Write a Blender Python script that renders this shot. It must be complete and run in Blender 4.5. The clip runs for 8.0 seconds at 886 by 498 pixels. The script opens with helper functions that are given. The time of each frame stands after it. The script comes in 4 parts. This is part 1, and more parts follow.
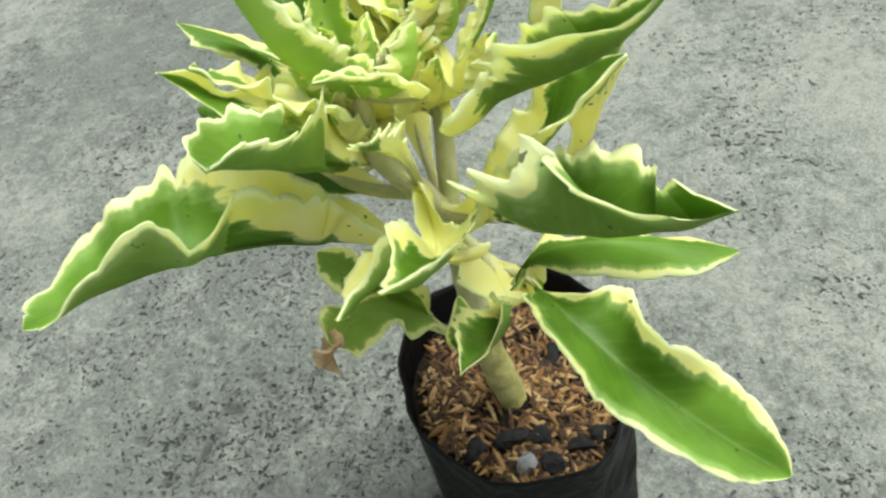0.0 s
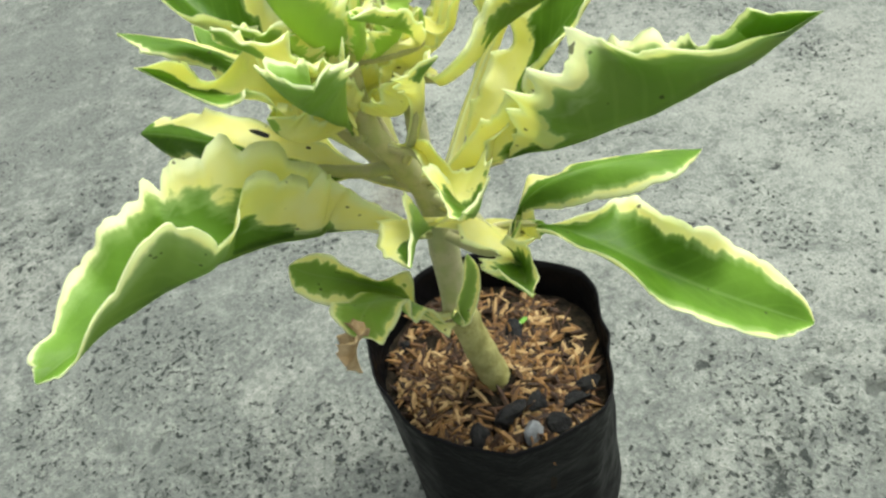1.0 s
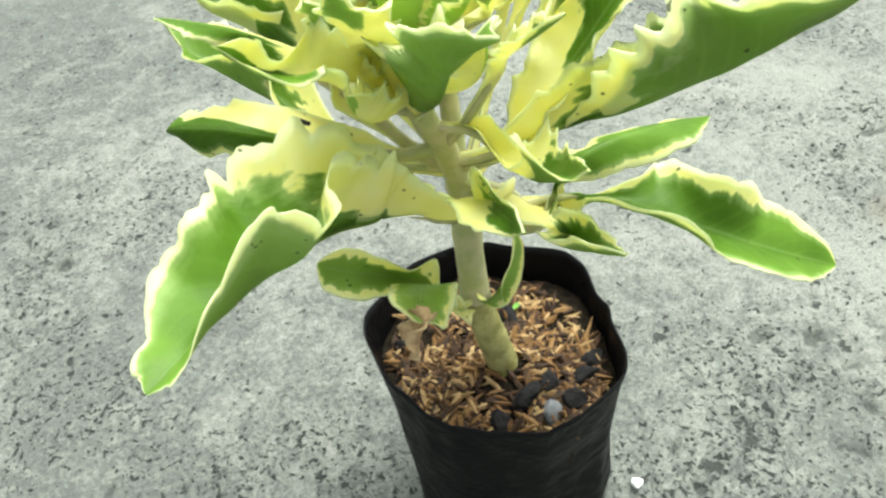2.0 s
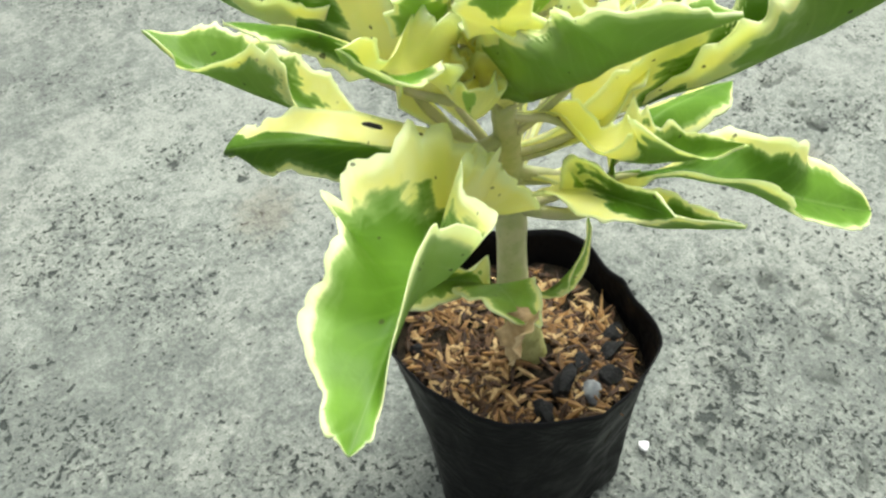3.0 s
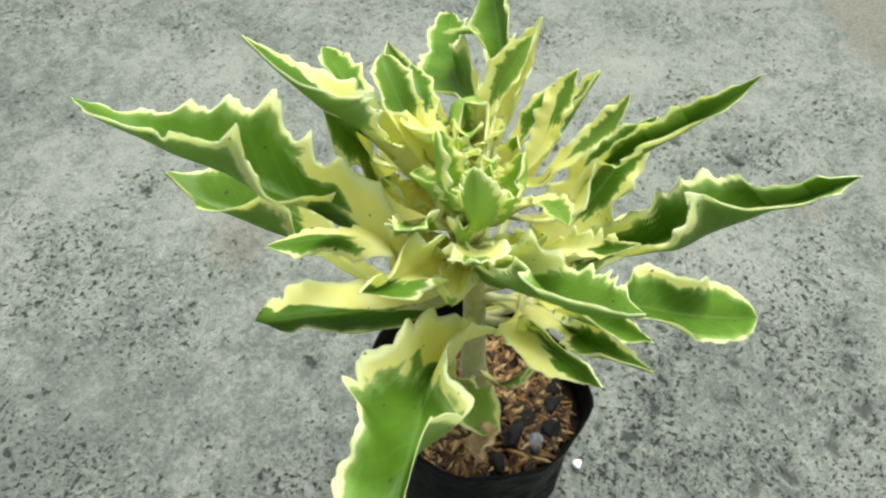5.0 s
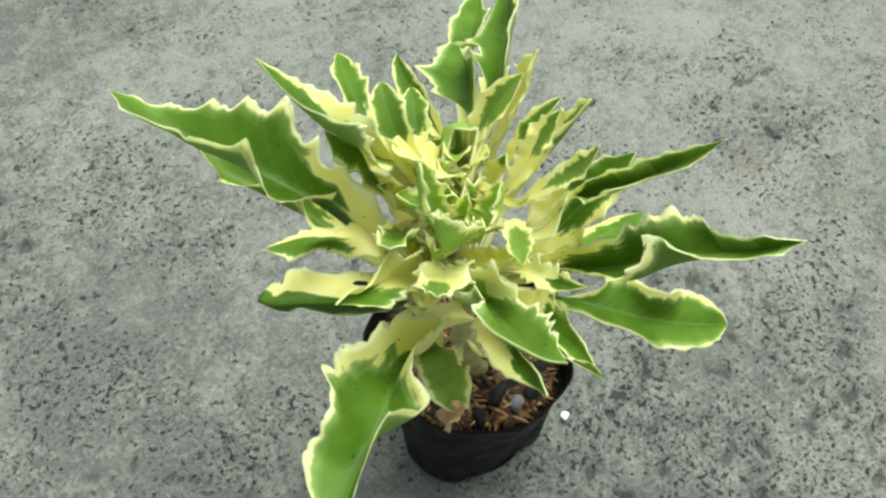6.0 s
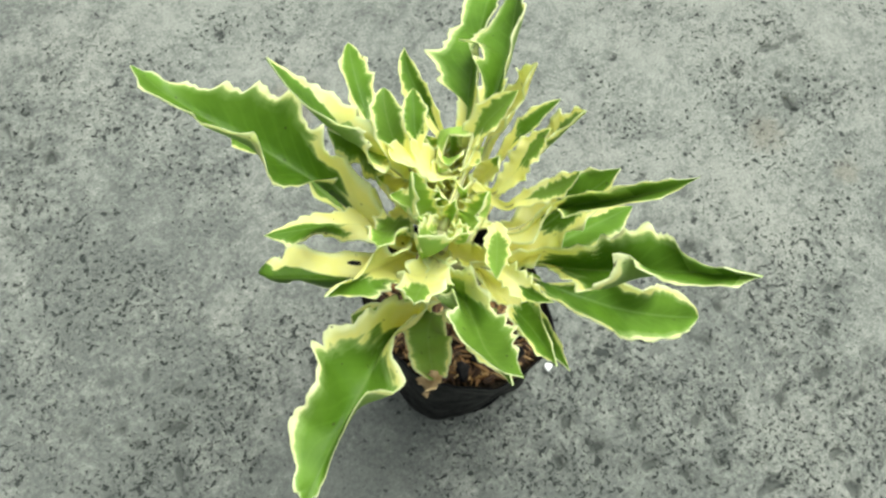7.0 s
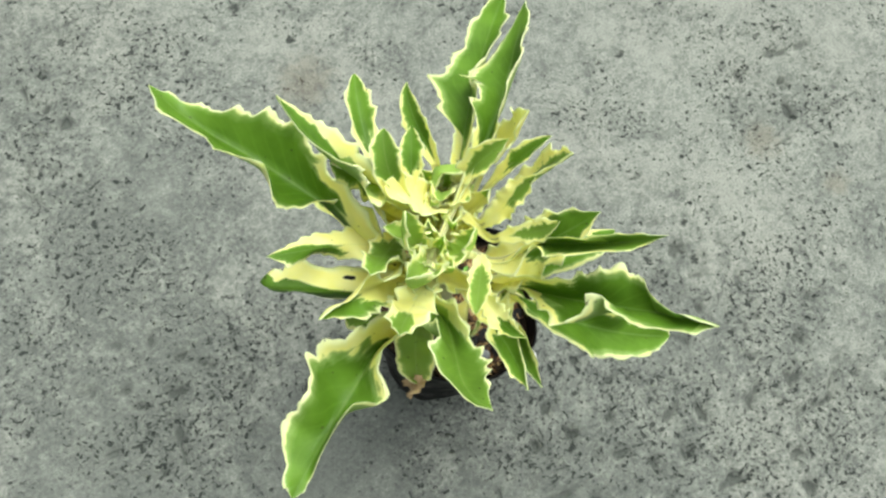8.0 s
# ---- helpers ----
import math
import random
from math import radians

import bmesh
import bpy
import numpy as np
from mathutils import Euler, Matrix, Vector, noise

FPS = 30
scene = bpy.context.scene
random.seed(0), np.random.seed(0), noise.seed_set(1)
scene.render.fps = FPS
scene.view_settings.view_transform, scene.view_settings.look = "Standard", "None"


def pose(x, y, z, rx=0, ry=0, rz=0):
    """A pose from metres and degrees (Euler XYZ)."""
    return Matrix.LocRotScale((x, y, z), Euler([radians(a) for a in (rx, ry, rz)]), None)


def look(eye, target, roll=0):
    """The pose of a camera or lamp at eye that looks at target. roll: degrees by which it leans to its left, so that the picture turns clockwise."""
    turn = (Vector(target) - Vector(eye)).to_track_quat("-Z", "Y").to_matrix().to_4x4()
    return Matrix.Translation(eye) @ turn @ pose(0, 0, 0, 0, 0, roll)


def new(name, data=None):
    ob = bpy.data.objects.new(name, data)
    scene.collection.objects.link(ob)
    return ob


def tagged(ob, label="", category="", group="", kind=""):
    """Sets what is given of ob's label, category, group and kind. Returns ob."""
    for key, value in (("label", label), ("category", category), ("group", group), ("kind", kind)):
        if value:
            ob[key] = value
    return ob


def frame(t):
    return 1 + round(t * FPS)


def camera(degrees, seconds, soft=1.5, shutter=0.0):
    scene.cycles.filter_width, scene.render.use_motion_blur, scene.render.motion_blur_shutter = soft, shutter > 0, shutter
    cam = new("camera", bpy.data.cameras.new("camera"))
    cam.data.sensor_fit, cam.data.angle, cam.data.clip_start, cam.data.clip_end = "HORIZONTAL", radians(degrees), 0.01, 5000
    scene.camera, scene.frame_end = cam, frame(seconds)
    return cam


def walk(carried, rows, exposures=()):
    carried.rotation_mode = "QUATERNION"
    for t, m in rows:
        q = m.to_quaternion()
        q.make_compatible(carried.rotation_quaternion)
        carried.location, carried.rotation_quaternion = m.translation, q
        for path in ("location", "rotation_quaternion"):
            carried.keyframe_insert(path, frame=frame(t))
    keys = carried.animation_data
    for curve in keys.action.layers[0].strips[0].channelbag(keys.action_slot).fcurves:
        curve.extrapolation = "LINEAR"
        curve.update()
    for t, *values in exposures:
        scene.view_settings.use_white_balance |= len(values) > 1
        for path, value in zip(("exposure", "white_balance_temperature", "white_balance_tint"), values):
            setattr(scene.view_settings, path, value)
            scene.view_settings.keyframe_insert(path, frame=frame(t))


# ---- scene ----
cam = camera(61.6, 8.0, soft=2.5)
PATH = [
    (0, (0.0453, -0.1389, 0.3646), (-0.0787, 0.1694, -0.009), -16.94),
    (0.3, (0.0246, -0.1497, 0.3595), (-0.0545, 0.1759, -0.0116), -16.29),
    (0.5, (0.0097, -0.153, 0.359), (-0.0364, 0.176, -0.0147), -15.04),
    (1, (-0.0126, -0.1612, 0.3526), (-0.0058, 0.1827, -0.0104), -14.16),
    (1.5, (-0.0359, -0.16, 0.3521), (0.0207, 0.1823, -0.0079), -11.49),
    (2, (-0.0666, -0.1515, 0.3508), (0.0321, 0.1738, -0.0158), -7.88),
    (2.2, (-0.0789, -0.1447, 0.3502), (0.0367, 0.1692, -0.0215), -6.55),
    (3.3, (-0.128, -0.1041, 0.3486), (0.0752, 0.156, -0.0269), -1.92),
    (3.5, (-0.1355, -0.1006, 0.353), (0.0868, 0.1581, -0.0126), -0.91),
    (4, (-0.1332, -0.091, 0.3696), (0.1007, 0.1579, 0.0044), 1.75),
    (4.5, (-0.1261, -0.0946, 0.3954), (0.093, 0.1487, 0.0174), 1.73),
    (4.7, (-0.1224, -0.0943, 0.4072), (0.0867, 0.1406, 0.0185), 2.19),
    (5.8, (-0.0883, -0.0943, 0.4622), (0.0465, 0.1119, 0.027), 1.80),
    (6, (-0.0862, -0.0939, 0.4667), (0.0402, 0.1035, 0.0251), 1.99),
    (6.5, (-0.0803, -0.093, 0.4814), (0.0229, 0.0752, 0.0219), 3.02),
    (7, (-0.0671, -0.0804, 0.4975), (0.0196, 0.07, 0.0286), 4.57),
    (7.5, (-0.0609, -0.0699, 0.5104), (0.0196, 0.0671, 0.0363), 6.98),
    (8, (-0.054, -0.0626, 0.5271), (0.0164, 0.0573, 0.0468), 8.55),
]
EXPOSURES = [(0.0, 1.03, 6500, 3), (0.5, 1.10, 6500, 3), (1.0, 1.13, 6500, 3), (1.5, 1.20, 6500, 3), (2.0, 1.47, 6500, 3), (2.2, 1.50, 6500, 3), (3.5, 1.21, 6500, 3), (4.5, 1.08, 6500, 3), (6.0, 0.84, 6500, 3), (7.0, 1.01, 6500, 3), (8.0, 0.97, 6500, 3)]
walk(cam, [(t, look(eye, target, roll)) for t, eye, target, roll in PATH], EXPOSURES)

# World: soft daylight under a bright overcast sky
SUN_EL, SUN_AZ = 70.0, 60.0
world = bpy.data.worlds.new("sky")
scene.world = world
world.use_nodes = True
wn = world.node_tree
wn.nodes.clear()
w_out = wn.nodes.new("ShaderNodeOutputWorld")
w_bg = wn.nodes.new("ShaderNodeBackground")
w_sky = wn.nodes.new("ShaderNodeTexSky")
w_sky.sky_type = "NISHITA"
w_sky.sun_disc = False
w_sky.sun_elevation = radians(SUN_EL)
w_sky.sun_rotation = radians(SUN_AZ)
w_sky.air_density, w_sky.dust_density, w_sky.ozone_density = 1.0, 6.0, 1.0
w_mix = wn.nodes.new("ShaderNodeMix")
w_mix.data_type = "RGBA"
w_mix.inputs["Factor"].default_value = 0.85
w_grey = wn.nodes.new("ShaderNodeRGBToBW")
wn.links.new(w_sky.outputs[0], w_grey.inputs[0])
wn.links.new(w_sky.outputs[0], w_mix.inputs["A"])
wn.links.new(w_grey.outputs[0], w_mix.inputs["B"])
wn.links.new(w_mix.outputs["Result"], w_bg.inputs[0])
wn.links.new(w_bg.outputs[0], w_out.inputs[0])
w_bg.inputs[1].default_value = 0.13

sun_data = bpy.data.lights.new("sun", "SUN")
sun_data.energy, sun_data.angle, sun_data.color = 1.6, radians(36), (1.0, 0.98, 0.93)
sun = new("sun", sun_data)
sun.matrix_world = look((0, 0, 0), (-math.cos(radians(SUN_EL)) * math.sin(radians(SUN_AZ)), -math.cos(radians(SUN_EL)) * math.cos(radians(SUN_AZ)), -math.sin(radians(SUN_EL))))


# ---- materials ----
class Nodes:
    """A small helper that strings shader nodes together."""

    def __init__(self, name):
        self.mat = bpy.data.materials.new(name)
        self.mat.use_nodes = True
        self.tree = self.mat.node_tree
        self.tree.nodes.clear()
        self.out = self.tree.nodes.new("ShaderNodeOutputMaterial")

    def node(self, kind, **values):
        n = self.tree.nodes.new(kind)
        for key, value in values.items():
            if key == "operation":
                n.operation = value
            elif key == "data_type":
                n.data_type = value
            elif key == "blend_type":
                n.blend_type = value
            elif key == "attribute_name":
                n.attribute_name = value
            elif key == "interpolation_type":
                n.interpolation_type = value
        return n

    def put(self, socket, value):
        if isinstance(value, bpy.types.NodeSocket):
            self.tree.links.new(value, socket)
        elif isinstance(value, tuple) and len(value) == 3 and socket.type == "RGBA":
            socket.default_value = (*value, 1.0)
        else:
            socket.default_value = value

    def math(self, op, a, b=0.0, c=0.0):
        n = self.node("ShaderNodeMath", operation=op)
        for socket, value in zip(n.inputs, (a, b, c)):
            self.put(socket, value)
        return n.outputs[0]

    def smooth(self, x, lo, hi, to_lo=0.0, to_hi=1.0):
        n = self.node("ShaderNodeMapRange", interpolation_type="SMOOTHSTEP")
        for socket, value in zip(n.inputs, (x, lo, hi, to_lo, to_hi)):
            self.put(socket, value)
        return n.outputs[0]

    def mix(self, fac, a, b, blend="MIX"):
        n = self.node("ShaderNodeMix", data_type="RGBA", blend_type=blend)
        self.put(n.inputs["Factor"], fac)
        self.put(n.inputs["A"], a)
        self.put(n.inputs["B"], b)
        return n.outputs["Result"]

    def place(self):
        return self.node("ShaderNodeTexCoord").outputs["Object"]

    def noise(self, scale, detail=4.0, rough=0.55, vector=None, distortion=0.0):
        n = self.node("ShaderNodeTexNoise")
        self.put(n.inputs["Vector"], vector if vector is not None else self.place())
        n.inputs["Scale"].default_value = scale
        n.inputs["Detail"].default_value = detail
        n.inputs["Roughness"].default_value = rough
        n.inputs["Distortion"].default_value = distortion
        return n.outputs[0]

    def attr(self, name):
        return self.node("ShaderNodeAttribute", attribute_name=name).outputs["Fac"]

    def bump(self, height, strength, distance):
        n = self.node("ShaderNodeBump")
        n.inputs["Strength"].default_value = strength
        n.inputs["Distance"].default_value = distance
        self.put(n.inputs["Height"], height)
        return n.outputs[0]

    def surface(self, color, rough=0.6, normal=None, metal=0.0, spec=0.5):
        n = self.node("ShaderNodeBsdfPrincipled")
        self.put(n.inputs["Base Color"], color)
        self.put(n.inputs["Roughness"], rough)
        self.put(n.inputs["Metallic"], metal)
        self.put(n.inputs["Specular IOR Level"], spec)
        if normal is not None:
            self.put(n.inputs["Normal"], normal)
        return n.outputs[0]

    def done(self, shader):
        self.tree.links.new(shader, self.out.inputs["Surface"])
        return self.mat


def concrete_material():
    m = Nodes("cement")
    big = m.noise(7.0, 5.0, 0.6)
    mid = m.noise(34.0, 6.0, 0.68, distortion=0.5)
    clump = m.noise(105.0, 5.0, 0.68, distortion=0.3)
    fine = m.noise(300.0, 4.0, 0.7)
    grit = m.noise(760.0, 3.0, 0.65)
    # a dull trowelled skin under a paler, broken crust of sand and cement
    skin = m.mix(m.smooth(fine, 0.35, 0.65), (0.083, 0.092, 0.083), (0.127, 0.138, 0.124))
    skin = m.mix(m.smooth(mid, 0.42, 0.66, 0.0, 0.5), skin, (0.152, 0.164, 0.146))
    crust = m.mix(m.smooth(grit, 0.32, 0.66), (0.148, 0.161, 0.142), (0.258, 0.275, 0.243))
    crust = m.mix(m.smooth(big, 0.35, 0.65, 0.0, 0.45), crust, (0.254, 0.261, 0.230))
    worn, damp, coarse = m.attr("worn"), m.attr("damp"), m.attr("coarse")
    share = m.math("ADD", m.math("MULTIPLY", clump, 0.55), m.math("ADD", m.math("MULTIPLY", fine, 0.40), m.math("ADD", m.math("MULTIPLY", mid, 0.45), m.math("MULTIPLY", big, 0.35))))
    # pale wear adds crust; dark stains and painted soft shade take it away
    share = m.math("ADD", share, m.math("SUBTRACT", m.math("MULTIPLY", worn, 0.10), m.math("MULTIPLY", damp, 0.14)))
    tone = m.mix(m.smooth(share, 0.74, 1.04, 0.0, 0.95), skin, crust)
    tone = m.mix(m.smooth(grit, 0.56, 0.74, 0.0, 0.35), tone, (0.279, 0.296, 0.262))
    tone = m.mix(m.smooth(grit, 0.42, 0.28, 0.0, 0.40), tone, (0.068, 0.076, 0.069))
    # pinholes and small broken-out pits, thicker in some areas
    where = m.math("ADD", m.noise(12.0, 5.0, 0.65), m.math("MULTIPLY", coarse, 0.10))
    deep = m.math("MAXIMUM", 0.0, 0.0)
    for scale, lo, hi, soft_edge, weight, twist in ((400.0, 0.685, 0.565, 0.10, 0.70, 0.2), (220.0, 0.690, 0.565, 0.08, 0.92, 0.3), (140.0, 0.735, 0.655, 0.09, 0.90, 0.4)):
        speck = m.noise(scale, 2.5, 0.55, distortion=twist)
        edge = m.smooth(where, 0.34, 0.66, lo, hi)
        deep = m.math("MAXIMUM", deep, m.math("MULTIPLY", m.smooth(m.math("SUBTRACT", speck, edge), 0.0, soft_edge), weight))
    own = m.smooth(m.math("ADD", m.attr("pit"), m.math("MULTIPLY", m.math("SUBTRACT", clump, 0.5), 3.2)), 0.75, 1.15)
    dark = m.math("MAXIMUM", deep, m.math("MULTIPLY", own, 0.9))
    dark = m.math("MAXIMUM", dark, m.math("MULTIPLY", m.smooth(m.math("ADD", m.attr("sunk"), m.math("MULTIPLY", m.math("SUBTRACT", fine, 0.5), 0.9)), 0.45, 1.05), 0.65))
    tone = m.mix(dark, tone, (0.025, 0.030, 0.027))
    # a brown earth film along one side and faint rusty stains
    rust = m.smooth(m.math("ADD", m.attr("stain"), m.math("MULTIPLY", m.math("SUBTRACT", clump, 0.5), 1.4)), 0.35, 1.0, 0.0, 0.35)
    tone = m.mix(rust, tone, (0.127, 0.103, 0.069))
    tone = m.mix(m.math("MULTIPLY", m.smooth(m.math("ADD", m.attr("earth"), m.math("MULTIPLY", m.math("SUBTRACT", mid, 0.5), 0.9)), 0.35, 0.65), 0.9), tone, m.mix(m.smooth(fine, 0.35, 0.7), (0.122, 0.117, 0.094), (0.199, 0.195, 0.160)))
    height = m.math("ADD", m.math("MULTIPLY", fine, 0.45), m.math("ADD", m.math("MULTIPLY", mid, 0.5), m.math("ADD", m.math("MULTIPLY", clump, 0.8), m.math("MULTIPLY", grit, 0.22))))
    height = m.math("SUBTRACT", height, m.math("MULTIPLY", dark, 0.6))
    return m.done(m.surface(tone, m.smooth(fine, 0.3, 0.7, 0.78, 0.95), m.bump(height, 0.9, 0.0030), spec=0.3))


def leaf_material(name, green_a, green_b, cream_a, cream_b, milky, rough, through_it):
    m = Nodes(name)
    uv = m.node("ShaderNodeUVMap")
    split = m.node("ShaderNodeSeparateXYZ")
    m.put(split.inputs[0], uv.outputs[0])
    u, v = split.outputs[0], split.outputs[1]
    side = m.math("ABSOLUTE", m.math("MULTIPLY_ADD", v, 2.0, -1.0))
    cream, margin = m.attr("cream"), m.attr("margin")
    jag = m.math("SUBTRACT", m.noise(420.0, 3.0, 0.6), 0.5)
    sweep = m.math("SUBTRACT", m.noise(70.0, 2.0, 0.5), 0.5)
    run = m.node("ShaderNodeCombineXYZ")
    m.put(run.inputs[0], m.math("MULTIPLY", u, 6.0))
    m.put(run.inputs[1], m.math("MULTIPLY", v, 8.0))
    m.put(run.inputs[2], m.math("MULTIPLY", m.attr("own"), 40.0))
    finger = m.math("SUBTRACT", m.noise(1.0, 3.0, 0.6, run.outputs[0]), 0.5)
    along = m.math("ADD", m.math("SUBTRACT", u, cream), m.math("ADD", m.math("MULTIPLY", sweep, 0.25), m.math("MULTIPLY", finger, 0.36)))
    ridge = m.node("ShaderNodeCombineXYZ")
    m.put(ridge.inputs[0], m.math("MULTIPLY", u, 11.0))
    m.put(ridge.inputs[1], m.math("ADD", m.math("MULTIPLY", m.attr("own"), 60.0), m.smooth(v, 0.4, 0.6, 0.0, 5.0)))
    margin = m.math("MULTIPLY", margin, m.smooth(m.noise(1.0, 3.0, 0.6, ridge.outputs[0]), 0.28, 0.72, 0.35, 1.9))
    half = m.math("MULTIPLY", m.smooth(along, -0.14, m.attr("ramp")), m.math("SUBTRACT", 1.0, margin))
    half = m.math("ADD", half, m.math("ADD", m.math("MULTIPLY", jag, 0.07), m.math("MULTIPLY", sweep, 0.11)))
    inside = m.math("SUBTRACT", half, side)
    mask = m.math("MULTIPLY", m.smooth(inside, -0.02, 0.06), m.smooth(along, -0.15, -0.03))
    mask = m.math("MULTIPLY", mask, m.smooth(side, 0.965, 0.925))
    streak = m.noise(60.0, 3.0, 0.5)
    broad = m.noise(24.0, 3.0, 0.55)
    # darkest along the midrib and towards the foot
    shade = m.math("ADD", m.math("ADD", m.math("MULTIPLY", streak, 0.45), m.math("MULTIPLY", broad, 0.45)), m.math("ADD", m.math("MULTIPLY", side, 0.16), m.math("MULTIPLY", u, 0.14)))
    green = m.mix(m.smooth(shade, 0.46, 0.84), green_a, green_b)
    # faint side veins that leave the midrib at a slant
    vein = m.node("ShaderNodeTexWave")
    lean = m.node("ShaderNodeCombineXYZ")
    m.put(lean.inputs[0], m.math("SUBTRACT", u, m.math("MULTIPLY", side, 0.22)))
    m.put(vein.inputs["Vector"], lean.outputs[0])
    vein.inputs["Scale"].default_value = 4.2
    vein.inputs["Distortion"].default_value = 1.6
    vein.inputs["Detail"].default_value = 2.0
    green = m.mix(m.smooth(vein.outputs["Fac"], 0.80, 1.0, 0.0, 0.16), green, green_b)
    # milky half-tone where the green runs out
    green = m.mix(m.math("MULTIPLY", m.smooth(m.math("ADD", inside, m.math("MULTIPLY", finger, 0.3)), 0.24, 0.0), 0.55), green, milky)
    young = m.attr("young")
    green = m.mix(young, green, (0.47, 0.67, 0.14))
    pale = m.mix(m.smooth(m.noise(90.0, 3.0, 0.55), 0.35, 0.7), cream_a, cream_b)
    pale = m.mix(m.smooth(m.noise(38.0, 3.0, 0.6), 0.48, 0.75, 0.0, 0.4), pale, (0.70, 0.78, 0.27))
    pale = m.mix(m.smooth(side, 0.82, 1.0, 0.0, 0.75), pale, (0.88, 0.95, 0.66))
    color = m.mix(mask, pale, green)
    # a paler midrib and small dark specks
    color = m.mix(m.math("MULTIPLY", m.smooth(side, 0.07, 0.0), 0.16), color, (0.42, 0.55, 0.22))
    spot = m.smooth(m.noise(380.0, 1.0, 0.4), 0.755, 0.785, 0.0, 0.75)
    color = m.mix(spot, color, (0.05, 0.06, 0.02))
    color = m.mix(m.math("MULTIPLY", m.attr("dull"), m.smooth(m.noise(110.0, 4.0, 0.6), 0.35, 0.75)), color, (0.30, 0.26, 0.10))
    bump = m.bump(m.math("ADD", m.noise(500.0, 3.0, 0.6), m.math("MULTIPLY", m.noise(150.0, 2.0, 0.5), 1.5)), 0.22, 0.0008)
    body = m.surface(color, m.smooth(m.noise(130.0, 2.0, 0.5), 0.3, 0.7, rough - 0.02, rough + 0.14), bump, spec=0.2)
    pass_on = m.node("ShaderNodeBsdfTranslucent")
    m.put(pass_on.inputs[0], m.mix(0.10, color, (0.8, 0.95, 0.35), "MULTIPLY"))
    both = m.node("ShaderNodeMixShader")
    m.put(both.inputs[0], m.smooth(mask, 0.0, 1.0, through_it + 0.10, through_it))
    m.tree.links.new(body, both.inputs[1])
    m.tree.links.new(pass_on.outputs[0], both.inputs[2])
    return m.done(both.outputs[0])


def plain_material(name, a, b, scale, rough, bump=0.4, depth=0.0008, spec=0.4):
    m = Nodes(name)
    n1, n2 = m.noise(scale, 5.0, 0.6), m.noise(scale * 5, 3.0, 0.6)
    color = m.mix(m.smooth(n1, 0.32, 0.68), a, b)
    color = m.mix(m.smooth(n2, 0.58, 0.75, 0.0, 0.4), color, tuple(c * 0.55 for c in a))
    return m.done(m.surface(color, rough, m.bump(m.math("ADD", n1, m.math("MULTIPLY", n2, 0.5)), bump, depth), spec=spec))


def husk_material(name, loose):
    m = Nodes(name)
    rnd = m.node("ShaderNodeObjectInfo").outputs["Random"] if loose else m.node("ShaderNodeNewGeometry").outputs["Random Per Island"]
    color = m.mix(m.smooth(rnd, 0.22, 0.85), (0.026, 0.015, 0.008), (0.225, 0.120, 0.037))
    color = m.mix(m.smooth(rnd, 0.72, 0.98), color, (0.41, 0.29, 0.135))
    color = m.mix(m.smooth(m.noise(400.0, 3.0, 0.6), 0.4, 0.7, 0.0, 0.5), color, (0.12, 0.055, 0.025))
    return m.done(m.surface(color, 0.7, m.bump(m.noise(1500.0, 2.0, 0.5), 0.4, 0.0004), spec=0.3))


def film_material():
    m = Nodes("black_plastic_film")
    dust = m.noise(60.0, 5.0, 0.65)
    crease = m.noise(38.0, 3.0, 0.55, distortion=1.2)
    color = m.mix(m.smooth(dust, 0.5, 0.8, 0.0, 0.5), (0.0025, 0.0025, 0.003), (0.012, 0.012, 0.0115))
    return m.done(m.surface(color, m.smooth(dust, 0.35, 0.7, 0.42, 0.68), m.bump(m.math("ADD", crease, m.math("MULTIPLY", dust, 0.2)), 0.6, 0.004), spec=0.14))


CEMENT = concrete_material()
LEAF_TOP = leaf_material("leaf_upper_side", (0.076, 0.170, 0.012), (0.172, 0.330, 0.036), (0.93, 0.90, 0.34), (0.94, 0.93, 0.50), (0.44, 0.59, 0.22), 0.36, 0.42)
LEAF_UNDER = leaf_material("leaf_under_side", (0.205, 0.345, 0.055), (0.340, 0.510, 0.106), (0.93, 0.90, 0.36), (0.94, 0.93, 0.52), (0.48, 0.61, 0.27), 0.48, 0.42)
STALK = plain_material("pale_stalk", (0.36, 0.39, 0.17), (0.52, 0.49, 0.29), 90.0, 0.55, 0.3, 0.0006)
BARK = plain_material("woody_stem", (0.27, 0.26, 0.08), (0.43, 0.41, 0.16), 120.0, 0.75, 1.0, 0.0012)
SOIL = plain_material("dark_soil", (0.010, 0.008, 0.005), (0.036, 0.026, 0.014), 320.0, 0.95, 1.0, 0.004, 0.2)
HUSK = husk_material("rice_husk", False)
LOOSE_HUSK = husk_material("loose_rice_husk", True)
FILM = film_material()
CHARCOAL = plain_material("charcoal", (0.006, 0.006, 0.006), (0.020, 0.020, 0.020), 160.0, 0.8, 0.9, 0.0012, 0.2)
GREYSTONE = plain_material("grey_stone", (0.13, 0.14, 0.15), (0.24, 0.25, 0.26), 160.0, 0.8, 0.8, 0.001, 0.3)
CHALK = plain_material("white_chip", (0.72, 0.73, 0.72), (0.85, 0.86, 0.85), 200.0, 0.7, 0.6, 0.0008)
SPROUT = plain_material("sprout_green", (0.10, 0.28, 0.03), (0.20, 0.42, 0.05), 300.0, 0.5)
DRY = plain_material("dry_leaf", (0.30, 0.20, 0.095), (0.52, 0.39, 0.22), 150.0, 0.8, 0.8, 0.0012, 0.2)


